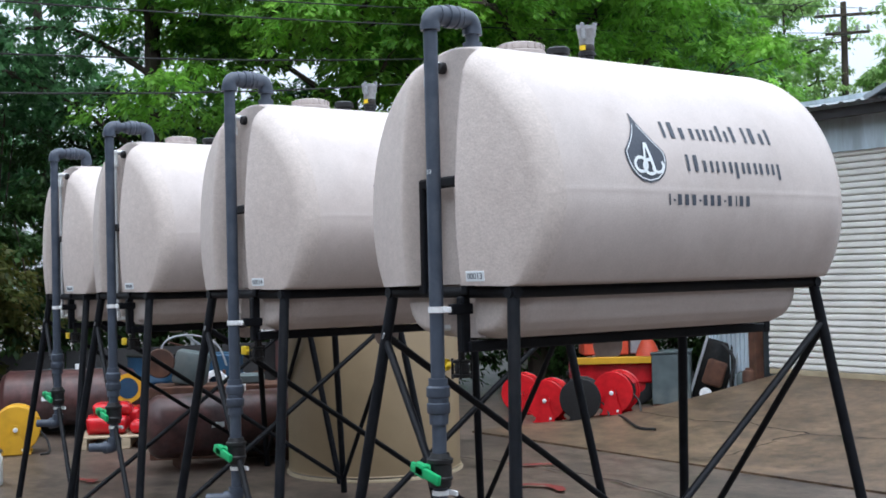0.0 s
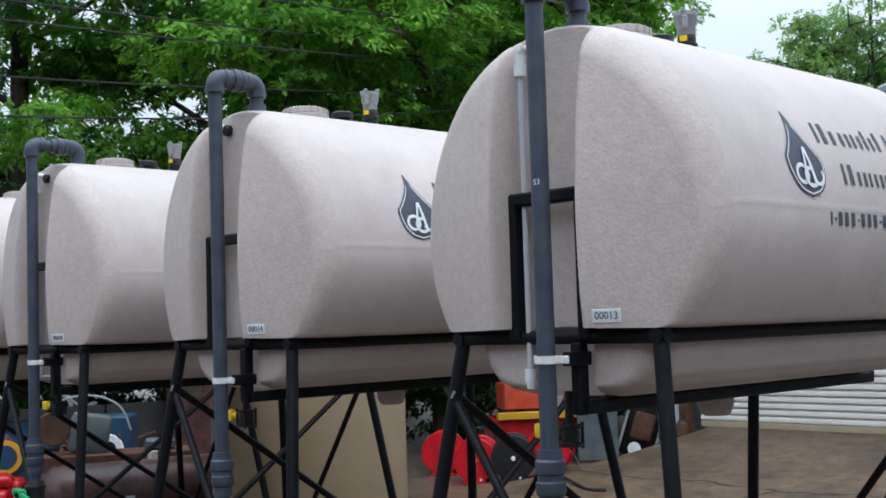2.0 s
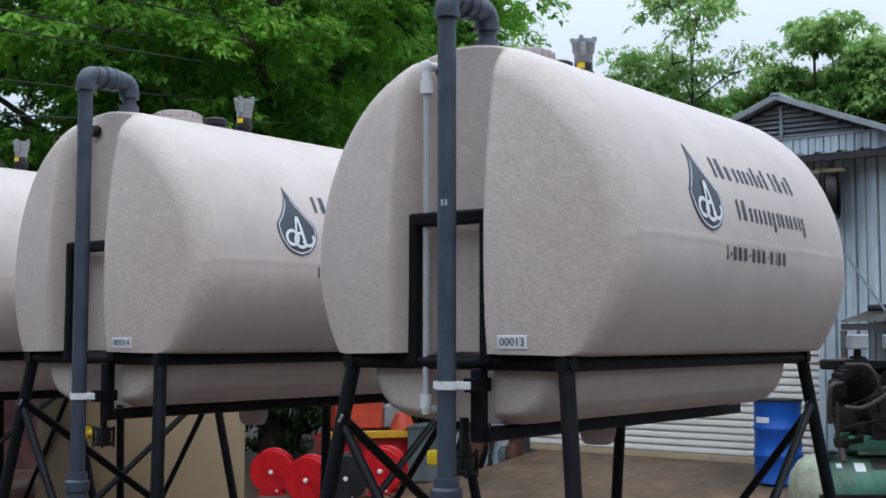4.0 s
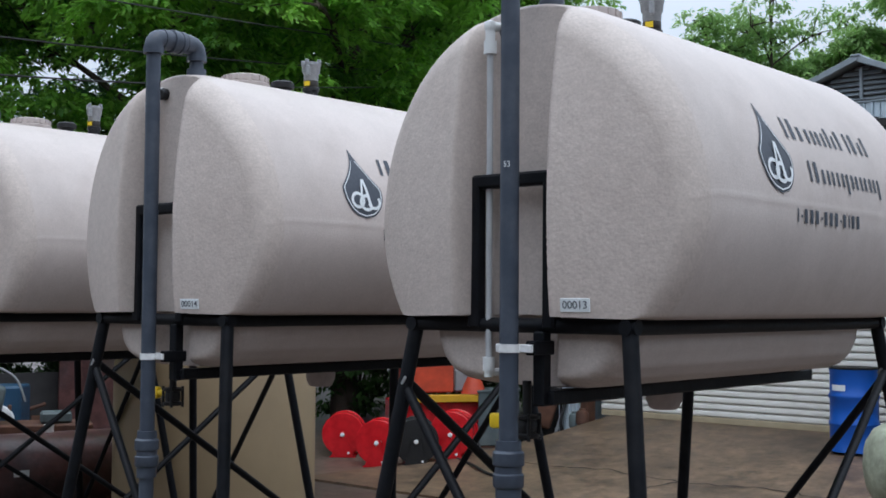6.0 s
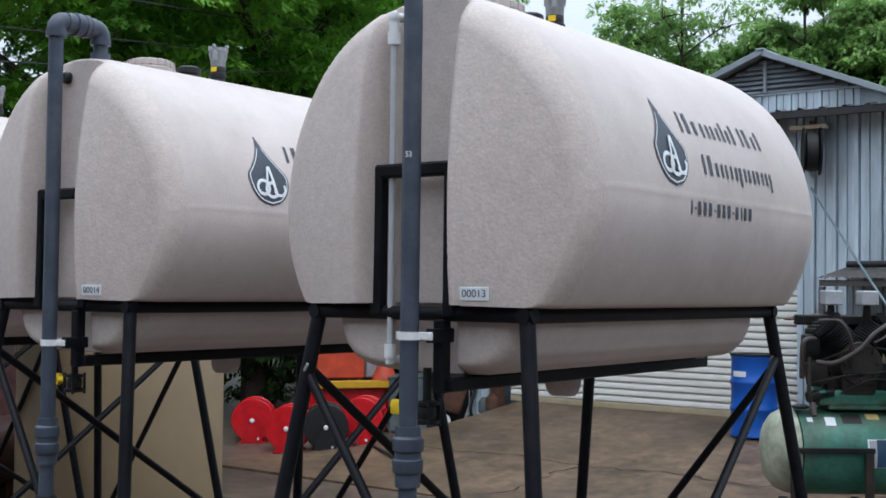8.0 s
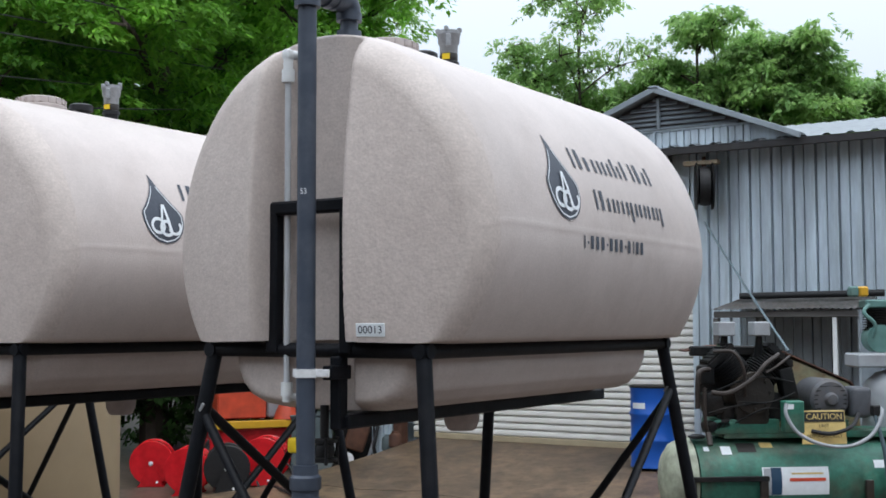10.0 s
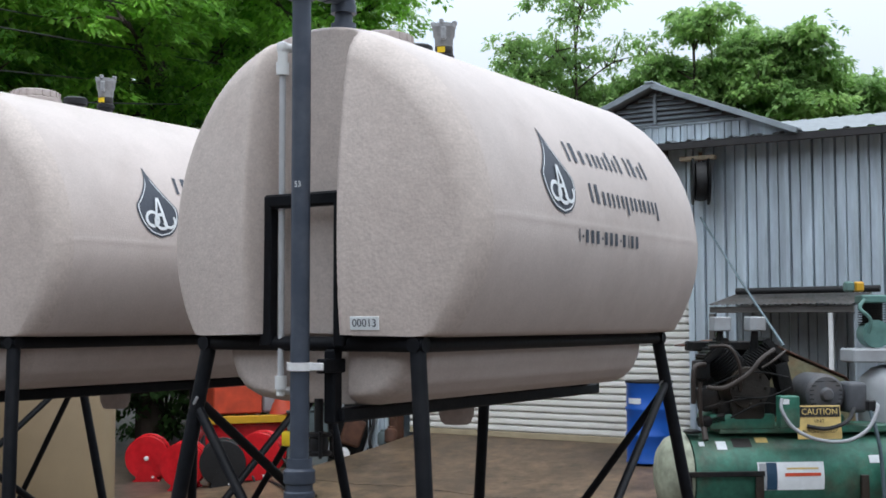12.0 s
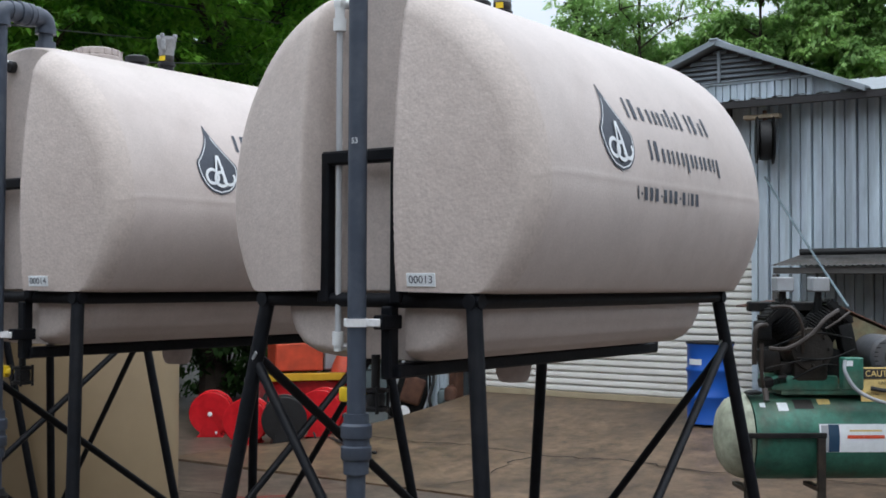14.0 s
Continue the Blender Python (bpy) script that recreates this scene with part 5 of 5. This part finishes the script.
# ---- drums ----
def drum(at, material, label, turn=0.0, h=0.88, r=0.29, band=True):
    d = thing("drum", at, label, "drum", turn=turn)
    prof = [(0, 0.012), (r - 0.012, 0.012), (r - 0.008, 0), (r + 0.004, 0.002), (r + 0.004, 0.016), (r - 0.003, 0.03)]
    for z in (h * 0.34, h * 0.67):
        prof += [(r - 0.003, z - 0.03), (r + 0.009, z - 0.012), (r + 0.009, z + 0.012), (r - 0.003, z + 0.03)]
    prof += [(r - 0.003, h - 0.03), (r + 0.004, h - 0.016), (r + 0.004, h)]
    part("shell", lathe(bmesh.new(), prof, None, 40), material, d)
    part("lid", lathe(bmesh.new(), [(r + 0.003, h - 0.004), (r + 0.012, h + 0.004), (r + 0.010, h + 0.018), (r - 0.02, h + 0.012), (0, h + 0.010)], None, 40), M_GREASE, d, "dark lid with a clamp ring")
    if band:
        bm = bmesh.new()
        prev = None
        for k in range(6):
            a = radians(-128 + k * 8)
            cur = (bm.verts.new(((r + 0.002) * math.cos(a), (r + 0.002) * math.sin(a), h * 0.74)), bm.verts.new(((r + 0.002) * math.cos(a), (r + 0.002) * math.sin(a), h * 0.81)))
            if prev:
                bm.faces.new((prev[0], prev[1], cur[1], cur[0]))
            prev = cur
        part("drum_label", bm, M_PAPER, d, "white paper label")
    return d


drum((-2.39, 8.50, ground_height(0, 8.50) + 0.024), M_BLUE, "bright blue steel drum with a dark lid by the roll door", h=0.80, r=0.232)


# ---- hose reels on the yard ----
def hose_reel(at, turn, material, label, dia=0.45, hose=M_RUBBER, wide=0.34):
    """Spring reel: two dished discs, a sheet shroud over the coil, a foot and side arms."""
    h = thing("hose_reel", at, label, "hose reel", "hose reels on the yard", turn)
    r, z, w = dia / 2, dia / 2 + 0.03, wide / 2
    for sy in (-1, 1):
        m = pose(0, sy * (w - 0.01), z, 90 * sy, 0, 0)
        bm = lathe(bmesh.new(), [(0.0, 0.055), (0.06, 0.055), (0.075, 0.045), (r * 0.45, 0.04), (r * 0.55, 0.022), (r * 0.86, 0.016), (r * 0.92, 0.004), (r, 0.008), (r + 0.008, 0.0), (r, -0.010), (r * 0.9, -0.012), (0.05, -0.012)], m, 36)
        part("disc", bm, material, h)
    bm = lathe(bmesh.new(), [(0.08, -w + 0.03)] + [(r * (0.80 + 0.045 * (k % 2)), -w + 0.03 + k * (wide - 0.06) / 12) for k in range(13)] + [(0.08, w - 0.03)], pose(0, 0, z, 90, 0, 0), 28)
    part("coil", bm, hose, h, "coiled black hose")
    # bent cover over the rear half of the coil
    bm = bmesh.new()
    arc = [(r * 0.97 * math.cos(radians(a)), r * 0.97 * math.sin(radians(a))) for a in range(25, 216, 10)]
    back_arc = [(x * 0.95, y * 0.95) for x, y in reversed(arc)]
    prism(bm, arc + back_arc, wide * 0.52, pose(0, wide * 0.45, z, 90, 0, 0))
    part("shroud", bm, material, h)
    part("hub", lathe(bmesh.new(), [(0, -w - 0.075), (0.022, -w - 0.07), (0.026, -w - 0.05), (0.036, -w - 0.045), (0.036, w + 0.045), (0, w + 0.05)], pose(0, 0, z, -90, 0, 0), 14), M_STEEL, h)
    part("base", box(bmesh.new(), (0.30, wide + 0.08, 0.016), (0, 0, 0.010), 0.004), material, h)
    for sy in (-1, 1):
        part("arm", prism(bmesh.new(), [(-0.13, 0.012), (0.13, 0.012), (0.055, z * 0.8), (0.045, z + 0.05), (-0.045, z + 0.05), (-0.055, z * 0.8)], 0.010, pose(0, sy * (w + 0.045) + 0.005, 0, 90, 0, 0)), material, h)
        part("bolt", tube(bmesh.new(), (0.07, sy * (w + 0.04), 0.06), (0.07, sy * (w + 0.062), 0.06), 0.014, 8), M_STEEL, h)
    part("hose_end", sweep(bmesh.new(), [(r * 0.8, -0.05, z), (r + 0.06, -0.10, 0.16), (r + 0.10, -0.24, 0.03), (r + 0.02, -0.36, 0.02)], 0.012, 7), hose, h)
    return h


RED = "red enamelled steel hose reel standing on concrete"
for at, turn, m, lab in (((-7.72, 6.79, 0), 40, M_RED, RED), ((-6.85, 6.48, 0), 34, M_RED, RED), ((-6.48, 6.66, 0), 42, M_BLACKP, "black steel hose reel among red ones"), ((-6.22, 6.98, 0.02), 30, M_RED, RED)):
    hose_reel((at[0], at[1], ground_height(at[0], at[1]) + at[2]), turn, m, lab, 0.47)
hose_reel((-8.86, 0.82, 0), 70, M_YELLOW, "yellow enamelled hose reel on the wet yard", 0.47)
loose = sweep(bmesh.new(), [(x, y, ground_height(x, y) + 0.036) for x, y in ((-6.56, 7.25), (-5.63, 6.51), (-5.11, 6.21), (-4.86, 6.21))], 0.015, 7)
single("loose_hose", loose, M_RUBBER, "black hose lying loose on the concrete", "hose")


# ---- red trailer with yellow beam, grey box, black machine ----
def trailer():
    t = thing("trailer", (-7.59, 8.26, 0), "red-orange work trailer with a yellow steel beam", "trailer", turn=55)
    part("bed", box(bmesh.new(), (1.02, 0.9, 0.26), (0, 0.3, 0.42), 0.02), M_RED, t, "dark red bed")
    part("beam", box(bmesh.new(), (1.05, 0.10, 0.09), (0, -0.20, 0.60), 0.008), M_YELLOW, t, "yellow steel beam")
    part("crate", box(bmesh.new(), (0.60, 0.5, 0.34), (-0.10, 0.2, 0.83), 0.015), M_ORANGE, t, "orange-red crate")
    part("crate", box(bmesh.new(), (0.26, 0.35, 0.28), (0.36, 0.2, 0.80), 0.02), M_GREYP, t, "grey bundle")
    part("rag", lathe(bmesh.new(), [(0, 0.22), (0.08, 0.20), (0.13, 0.10), (0.16, 0.0)], Matrix.Translation((0.44, -0.10, 0.65)), 12), M_ORANGE, t)
    for x in (-0.3, 0.3):
        w = part("wheel", lathe(bmesh.new(), [(0.10, -0.07), (0.22, -0.075), (0.26, -0.05), (0.265, 0), (0.26, 0.05), (0.22, 0.075), (0.10, 0.07)], pose(x, -0.05, 0.266, 90, 0, 0), 28), M_RUBBER, t, "black tyre")
        part("rim", lathe(bmesh.new(), [(0, -0.05), (0.06, -0.055), (0.11, -0.04), (0.11, 0.04), (0, 0.05)], pose(x, -0.05, 0.266, 90, 0, 0), 20), M_RED, w)


trailer()
g = thing("steel_box", (-7.05, 8.80, 0), "scuffed blue-grey steel box with a dented lid", "box", turn=40)
part("shell", box(bmesh.new(), (0.50, 0.44, 0.66), (0, 0, 0.35), 0.012), M_GREYBOX, g)
part("lid", box(bmesh.new(), (0.53, 0.47, 0.03), (0, 0, 0.697), 0.006, (0, -3, 0)), M_GREYBOX, g)
part("base_strip", box(bmesh.new(), (0.48, 0.42, 0.02), (0, 0, 0.01), 0), M_RUST, g)


def engine_frame():
    e = thing("engine_frame", (-6.58, 9.10, 0), "black greasy engine leaning in a steel frame", "machine", turn=40)
    part("backplate", box(bmesh.new(), (0.55, 0.30, 0.80), (0.05, 0.15, 0.42), 0.04, (0, 14, 0), 2), M_GREASE, e)
    for x in (-0.22, 0.24):
        part("rail", box(bmesh.new(), (0.035, 0.035, 0.95), (x, -0.06, 0.46), 0.005, (0, 18, 0)), M_GREYP, e, "grey steel rail")
    part("cover", box(bmesh.new(), (0.26, 0.10, 0.34), (0.0, -0.08, 0.42), 0.04, (0, 18, 0), 3), M_RUST, e, "rusty brown cover")
    part("flywheel", lathe(bmesh.new(), [(0, -0.04), (0.06, -0.04), (0.08, -0.02), (0.08, 0.02), (0, 0.03)], pose(-0.12, -0.14, 0.16, 90, 0, 0), 22), M_STEEL, e)
    part("hose", sweep(bmesh.new(), [(0.1, -0.1, 0.8), (0.25, -0.15, 0.6), (0.2, -0.2, 0.3), (0.3, -0.15, 0.1)], 0.02, 8), M_RUBBER, e)
    part("skid", box(bmesh.new(), (0.75, 0.5, 0.05), (0.05, 0.1, 0.025), 0.006), M_GREASE, e)


engine_frame()
for k, (x, y) in enumerate(((-6.0, 8.95), (-5.86, 8.9))):
    single("jar", lathe(bmesh.new(), [(0, 0), (0.06, 0), (0.075, 0.02), (0.075, 0.13), (0.06, 0.16), (0.04, 0.17), (0.04, 0.19), (0, 0.19)], Matrix.Translation((x, y, ground_height(x, y) + 0.022)), 20), M_RUST if k else M_GREYBOX, "small dirty jar on the slab beside the post", "jar", "jars by the post")


# ---- junk behind the row of tanks ----
def rust_tank(at, turn, length, r, label, name="old_tank"):
    t = thing(name, at, label, "tank", turn=turn)
    prof = [(0, -0.09), (r * 0.5, -0.075), (r * 0.85, -0.03), (r, 0.04), (r, length - 0.04), (r * 0.85, length + 0.03), (r * 0.5, length + 0.075), (0, length + 0.09)]
    part("shell", lathe(bmesh.new(), prof, pose(0, 0, r + 0.10, 0, 90, 0), 36), M_RUSTT, t)
    for x in (0.25, length - 0.25):
        part("saddle", box(bmesh.new(), (0.08, r * 1.3, 0.20), (x, 0, 0.10), 0.006), M_RUST, t)
    part("nozzle", tube(bmesh.new(), (length * 0.55, 0, 2 * r + 0.08), (length * 0.55, 0, 2 * r + 0.16), 0.04, 14), M_STEEL, t)
    part("sticker", box(bmesh.new(), (0.12, 0.003, 0.05), (length * 0.35, -r - 0.001, r + 0.12), 0), M_PAPER, t)
    return t


rust_tank((-6.72, 1.45, 0), 78, 1.55, 0.30, "old horizontal red-brown steel tank streaked with black")
rust_tank((-10.42, 1.18, 0), 60, 1.5, 0.33, "old brown steel tank lying at the yard's edge")
eng = thing("scrap_engine", (-7.25, 2.25, 0), "grey scrap engine on a rusty bench behind the tank", "engine", turn=60)
part("bench", box(bmesh.new(), (1.3, 0.5, 0.72), (0.1, 0, 0.36), 0.01), M_RUST, eng, "rusty steel bench")
part("block", box(bmesh.new(), (0.34, 0.3, 0.34), (-0.15, 0, 0.89), 0.04, (0, 10, 0), 2), M_GREYBOX, eng)
part("cover", box(bmesh.new(), (0.26, 0.2, 0.10), (0.45, -0.05, 0.77), 0.02), M_GREYBOX, eng)
part("pulley", lathe(bmesh.new(), [(0, -0.04), (0.14, -0.04), (0.15, 0), (0.14, 0.04), (0, 0.04)], pose(-0.45, -0.1, 0.95, 90, 0, 0), 24), M_RUST, eng)
part("hoop", sweep(bmesh.new(), [(-0.5, 0, 0.8), (-0.42, 0, 1.15), (-0.15, 0, 1.22), (0.1, 0, 1.12), (0.2, 0, 0.9)], 0.010, 8), M_GREYP, eng, "bent white pipe")
blue = thing("blue_machine", (-8.9, 3.1, 0), "dull blue pump unit with bare metal fittings", "machine", turn=50)
part("case", box(bmesh.new(), (0.6, 0.5, 0.75), (0, 0, 0.55), 0.02), M_BLUE2, blue)
part("skid", box(bmesh.new(), (0.7, 0.5, 0.18), (0, 0, 0.09), 0.01), M_RUST, blue)
part("wheel", lathe(bmesh.new(), [(0.08, -0.03), (0.14, -0.03), (0.15, 0), (0.14, 0.03), (0.08, 0.03)], pose(0.1, -0.28, 0.6, 90, 0, 0), 22), M_STEEL, blue)
part("bar", box(bmesh.new(), (0.03, 0.03, 0.5), (0.2, -0.28, 0.5), 0.004), M_RUST, blue)
cab = thing("rusty_cabinet", (-10.2, 5.3, 0), "red-brown rusty steel cabinet under the trees", "cabinet", turn=50)
part("body", box(bmesh.new(), (1.1, 0.7, 1.35), (0, 0, 0.675), 0.015), M_RUSTT, cab)
part("top", box(bmesh.new(), (1.16, 0.76, 0.04), (0, 0, 1.37), 0.006), M_RUST, cab)
drum((-9.69, 2.68, 0), M_BLUE2, "dull dark blue drum among the scrap", band=False)
board = thing("metal_sheet", (-10.37, 2.01, 0), "grey sheet of metal leaning at the yard's edge", "sheet", turn=60)
part("panel", box(bmesh.new(), (0.95, 0.015, 0.75), (0, 0, 0.37), 0.003, (-12, 0, 0)), M_GREYBOX, board)
disc = thing("round_sign", (-9.33, 2.23, 0), "small round yellow and dark sign leaning on a drum", "sign", turn=55)
part("plate", tube(bmesh.new(), (0, 0, 0.55), (0, 0.02, 0.55), 0.17, 24), M_YELLOW, disc)
part("inner_disc", tube(bmesh.new(), (0, -0.006, 0.55), (0, 0.004, 0.55), 0.12, 24), M_BLUE2, disc)
part("stake", box(bmesh.new(), (0.04, 0.03, 0.7), (0, 0.035, 0.35), 0.003), M_RUST, disc)
pal = thing("pallet", (-8.75, 2.03, 0), "worn timber pallet on the yard", "pallet", turn=62)
for k in range(6):
    part("board", box(bmesh.new(), (1.0, 0.12, 0.02), (0, -0.42 + 0.168 * k, 0.125), 0.003), M_WOOD, pal)
for x in (-0.45, 0, 0.45):
    part("bearer", box(bmesh.new(), (0.09, 0.98, 0.11), (x, 0, 0.057), 0.003), M_WOOD, pal)
for k, (dx, dy, w, h) in enumerate(((-0.22, -0.17, 0.46, 0.20), (0.26, -0.2, 0.44, 0.15), (-0.15, 0.24, 0.50, 0.24), (0.32, 0.20, 0.40, 0.18), (-0.18, -0.12, 0.40, 0.14))):
    bm = box(bmesh.new(), (w, 0.34, h), (0, 0, h / 2), 0.06, (0, 0, 0), 3)
    for v in bm.verts:
        v.co += Vector((noise.noise(v.co * 6 + Vector((k, 0, 0))), noise.noise(v.co * 6 + Vector((0, k, 5))), 0)) * 0.05
    sack = single("red_sack", bm, M_RED, "crumpled bright red plastic sack on the pallet", "sack", "red sacks on the pallet", smooth=60)
    sack.matrix_basis = pose(-8.75, 2.03, 0.136 + (0.19 if k == 4 else 0), 0, 0, 62) @ Matrix.Translation((dx, dy, 0))
rng = random.Random(5)
for k in range(46):
    x, y = -11.20 + rng.uniform(-1.0, 1.0), 3.73 + rng.uniform(-1.1, 1.1)
    a, ln = rng.uniform(0, 360), rng.uniform(0.4, 1.3)
    bm = tube(bmesh.new(), (-ln / 2, 0, 0), (ln / 2, 0, 0), rng.uniform(0.012, 0.035), 8) if k % 3 else box(bmesh.new(), (ln * 0.6, rng.uniform(0.05, 0.25), 0.03), (0, 0, 0), 0.004)
    o = single("scrap_piece", bm, (M_SCRAP, M_RUST, M_GREYP, M_WHITE)[k % 4], "length of rusty or grey scrap metal on a pile", "scrap", "scrap pile")
    o.matrix_basis = pose(x, y, 0.10 + 0.95 * max(0, 1 - math.hypot(x - (-11.20), y - (3.73)) / 1.5) * rng.uniform(0.6, 1.05), 0, rng.uniform(-35, 35), a)
bm = lathe(bmesh.new(), [(0, 0.85), (0.4, 0.72), (0.8, 0.45), (1.2, 0.18), (1.55, -0.02)], Matrix.Translation((-11.20, 3.73, 0)), 22)
for v in bm.verts:
    v.co += Vector((0, 0, 0.12 * noise.noise(v.co * 2.5)))
single("scrap_heap", bm, M_RUST, "heap of rusty scrap under the trees", "scrap heap")
can = thing("white_can", (-6.955, -0.02, 0), "small white plastic can on the yard", "can")
part("body", lathe(bmesh.new(), [(0, 0), (0.13, 0), (0.14, 0.02), (0.14, 0.24), (0.11, 0.30), (0.05, 0.32), (0, 0.32)], None, 24), M_WHITE, can)
part("cap", lathe(bmesh.new(), [(0.045, 0.315), (0.045, 0.35), (0, 0.352)], None, 16), M_GREYP, can)
fence = thing("low_fence", (-11.0, 2.6, 0), "low dark board fence behind the scrap", "fence", turn=78)
for k in range(9):
    part("board", box(bmesh.new(), (0.98, 0.03, 0.92), (-4.0 + k * 1.0, 0, 0.46), 0.004), M_EAVE, fence)

# ---- cracks and paint spots on the yard ----
def ground_mark(name, points, width, material, label, category):
    bm = bmesh.new()
    pts = smooth_line([(x, y, 0) for x, y in points], 10)
    prev = None
    for k, p in enumerate(pts):
        d = (pts[min(k + 1, len(pts) - 1)] - pts[max(k - 1, 0)]).normalized()
        n = Vector((-d.y, d.x, 0)) * width * (0.6 + 0.8 * abs(noise.noise(p * 7)))
        j = Vector((noise.noise(p * 5), noise.noise(p * 5 + Vector((9, 0, 0))), 0)) * 0.09 + Vector((noise.noise(p * 31), noise.noise(p * 29), 0)) * 0.03
        cur = []
        for q in (p + j - n, p + j + n):
            cur.append(bm.verts.new((q.x, q.y, max(ground_height(q.x, q.y) + 0.02 if q.x > -6.7 and q.y > 5.2 else 0.012, 0) + 0.010)))
        if prev:
            bm.faces.new((prev[0], prev[1], cur[1], cur[0]))
        prev = cur
    single(name, bm, material, label, category, kind="structure", smooth=180)


M_CRACK = mat("dirt_filled_crack", (0.035, 0.028, 0.022), 0.9, vary=0.3, scale=20)
M_REDSPOT = mat("spilled_red_paint", (0.20, 0.03, 0.025), 0.5, vary=0.4, scale=8)
for pts in ([(-6.0, 6.9), (-4.9, 6.75), (-4.2, 6.85), (-3.3, 6.7), (-2.6, 6.8), (-1.6, 6.7), (-0.6, 6.8), (2.0, 6.9)], [(-3.6, 5.4), (-3.4, 5.9), (-3.45, 6.4), (-3.3, 6.7)],
            [(-5.5, 3.9), (-3.6, 4.1), (-1.8, 3.8), (0.2, 4.0)]):
    ground_mark("crack", pts, 0.012, M_CRACK, "dark dirt-filled crack in the concrete", "crack")
for pts in ([(-3.7, 3.35), (-3.5, 3.5), (-3.2, 3.45)], [(-4.6, 4.0), (-4.4, 4.1), (-4.25, 4.3)], [(-3.1, 2.75), (-2.9, 2.85)], [(-6.7, 0.6), (-6.5, 0.75), (-6.35, 0.7)]):
    ground_mark("paint_spot", pts, 0.05, M_REDSPOT, "faded spot of spilled red paint", "stain")
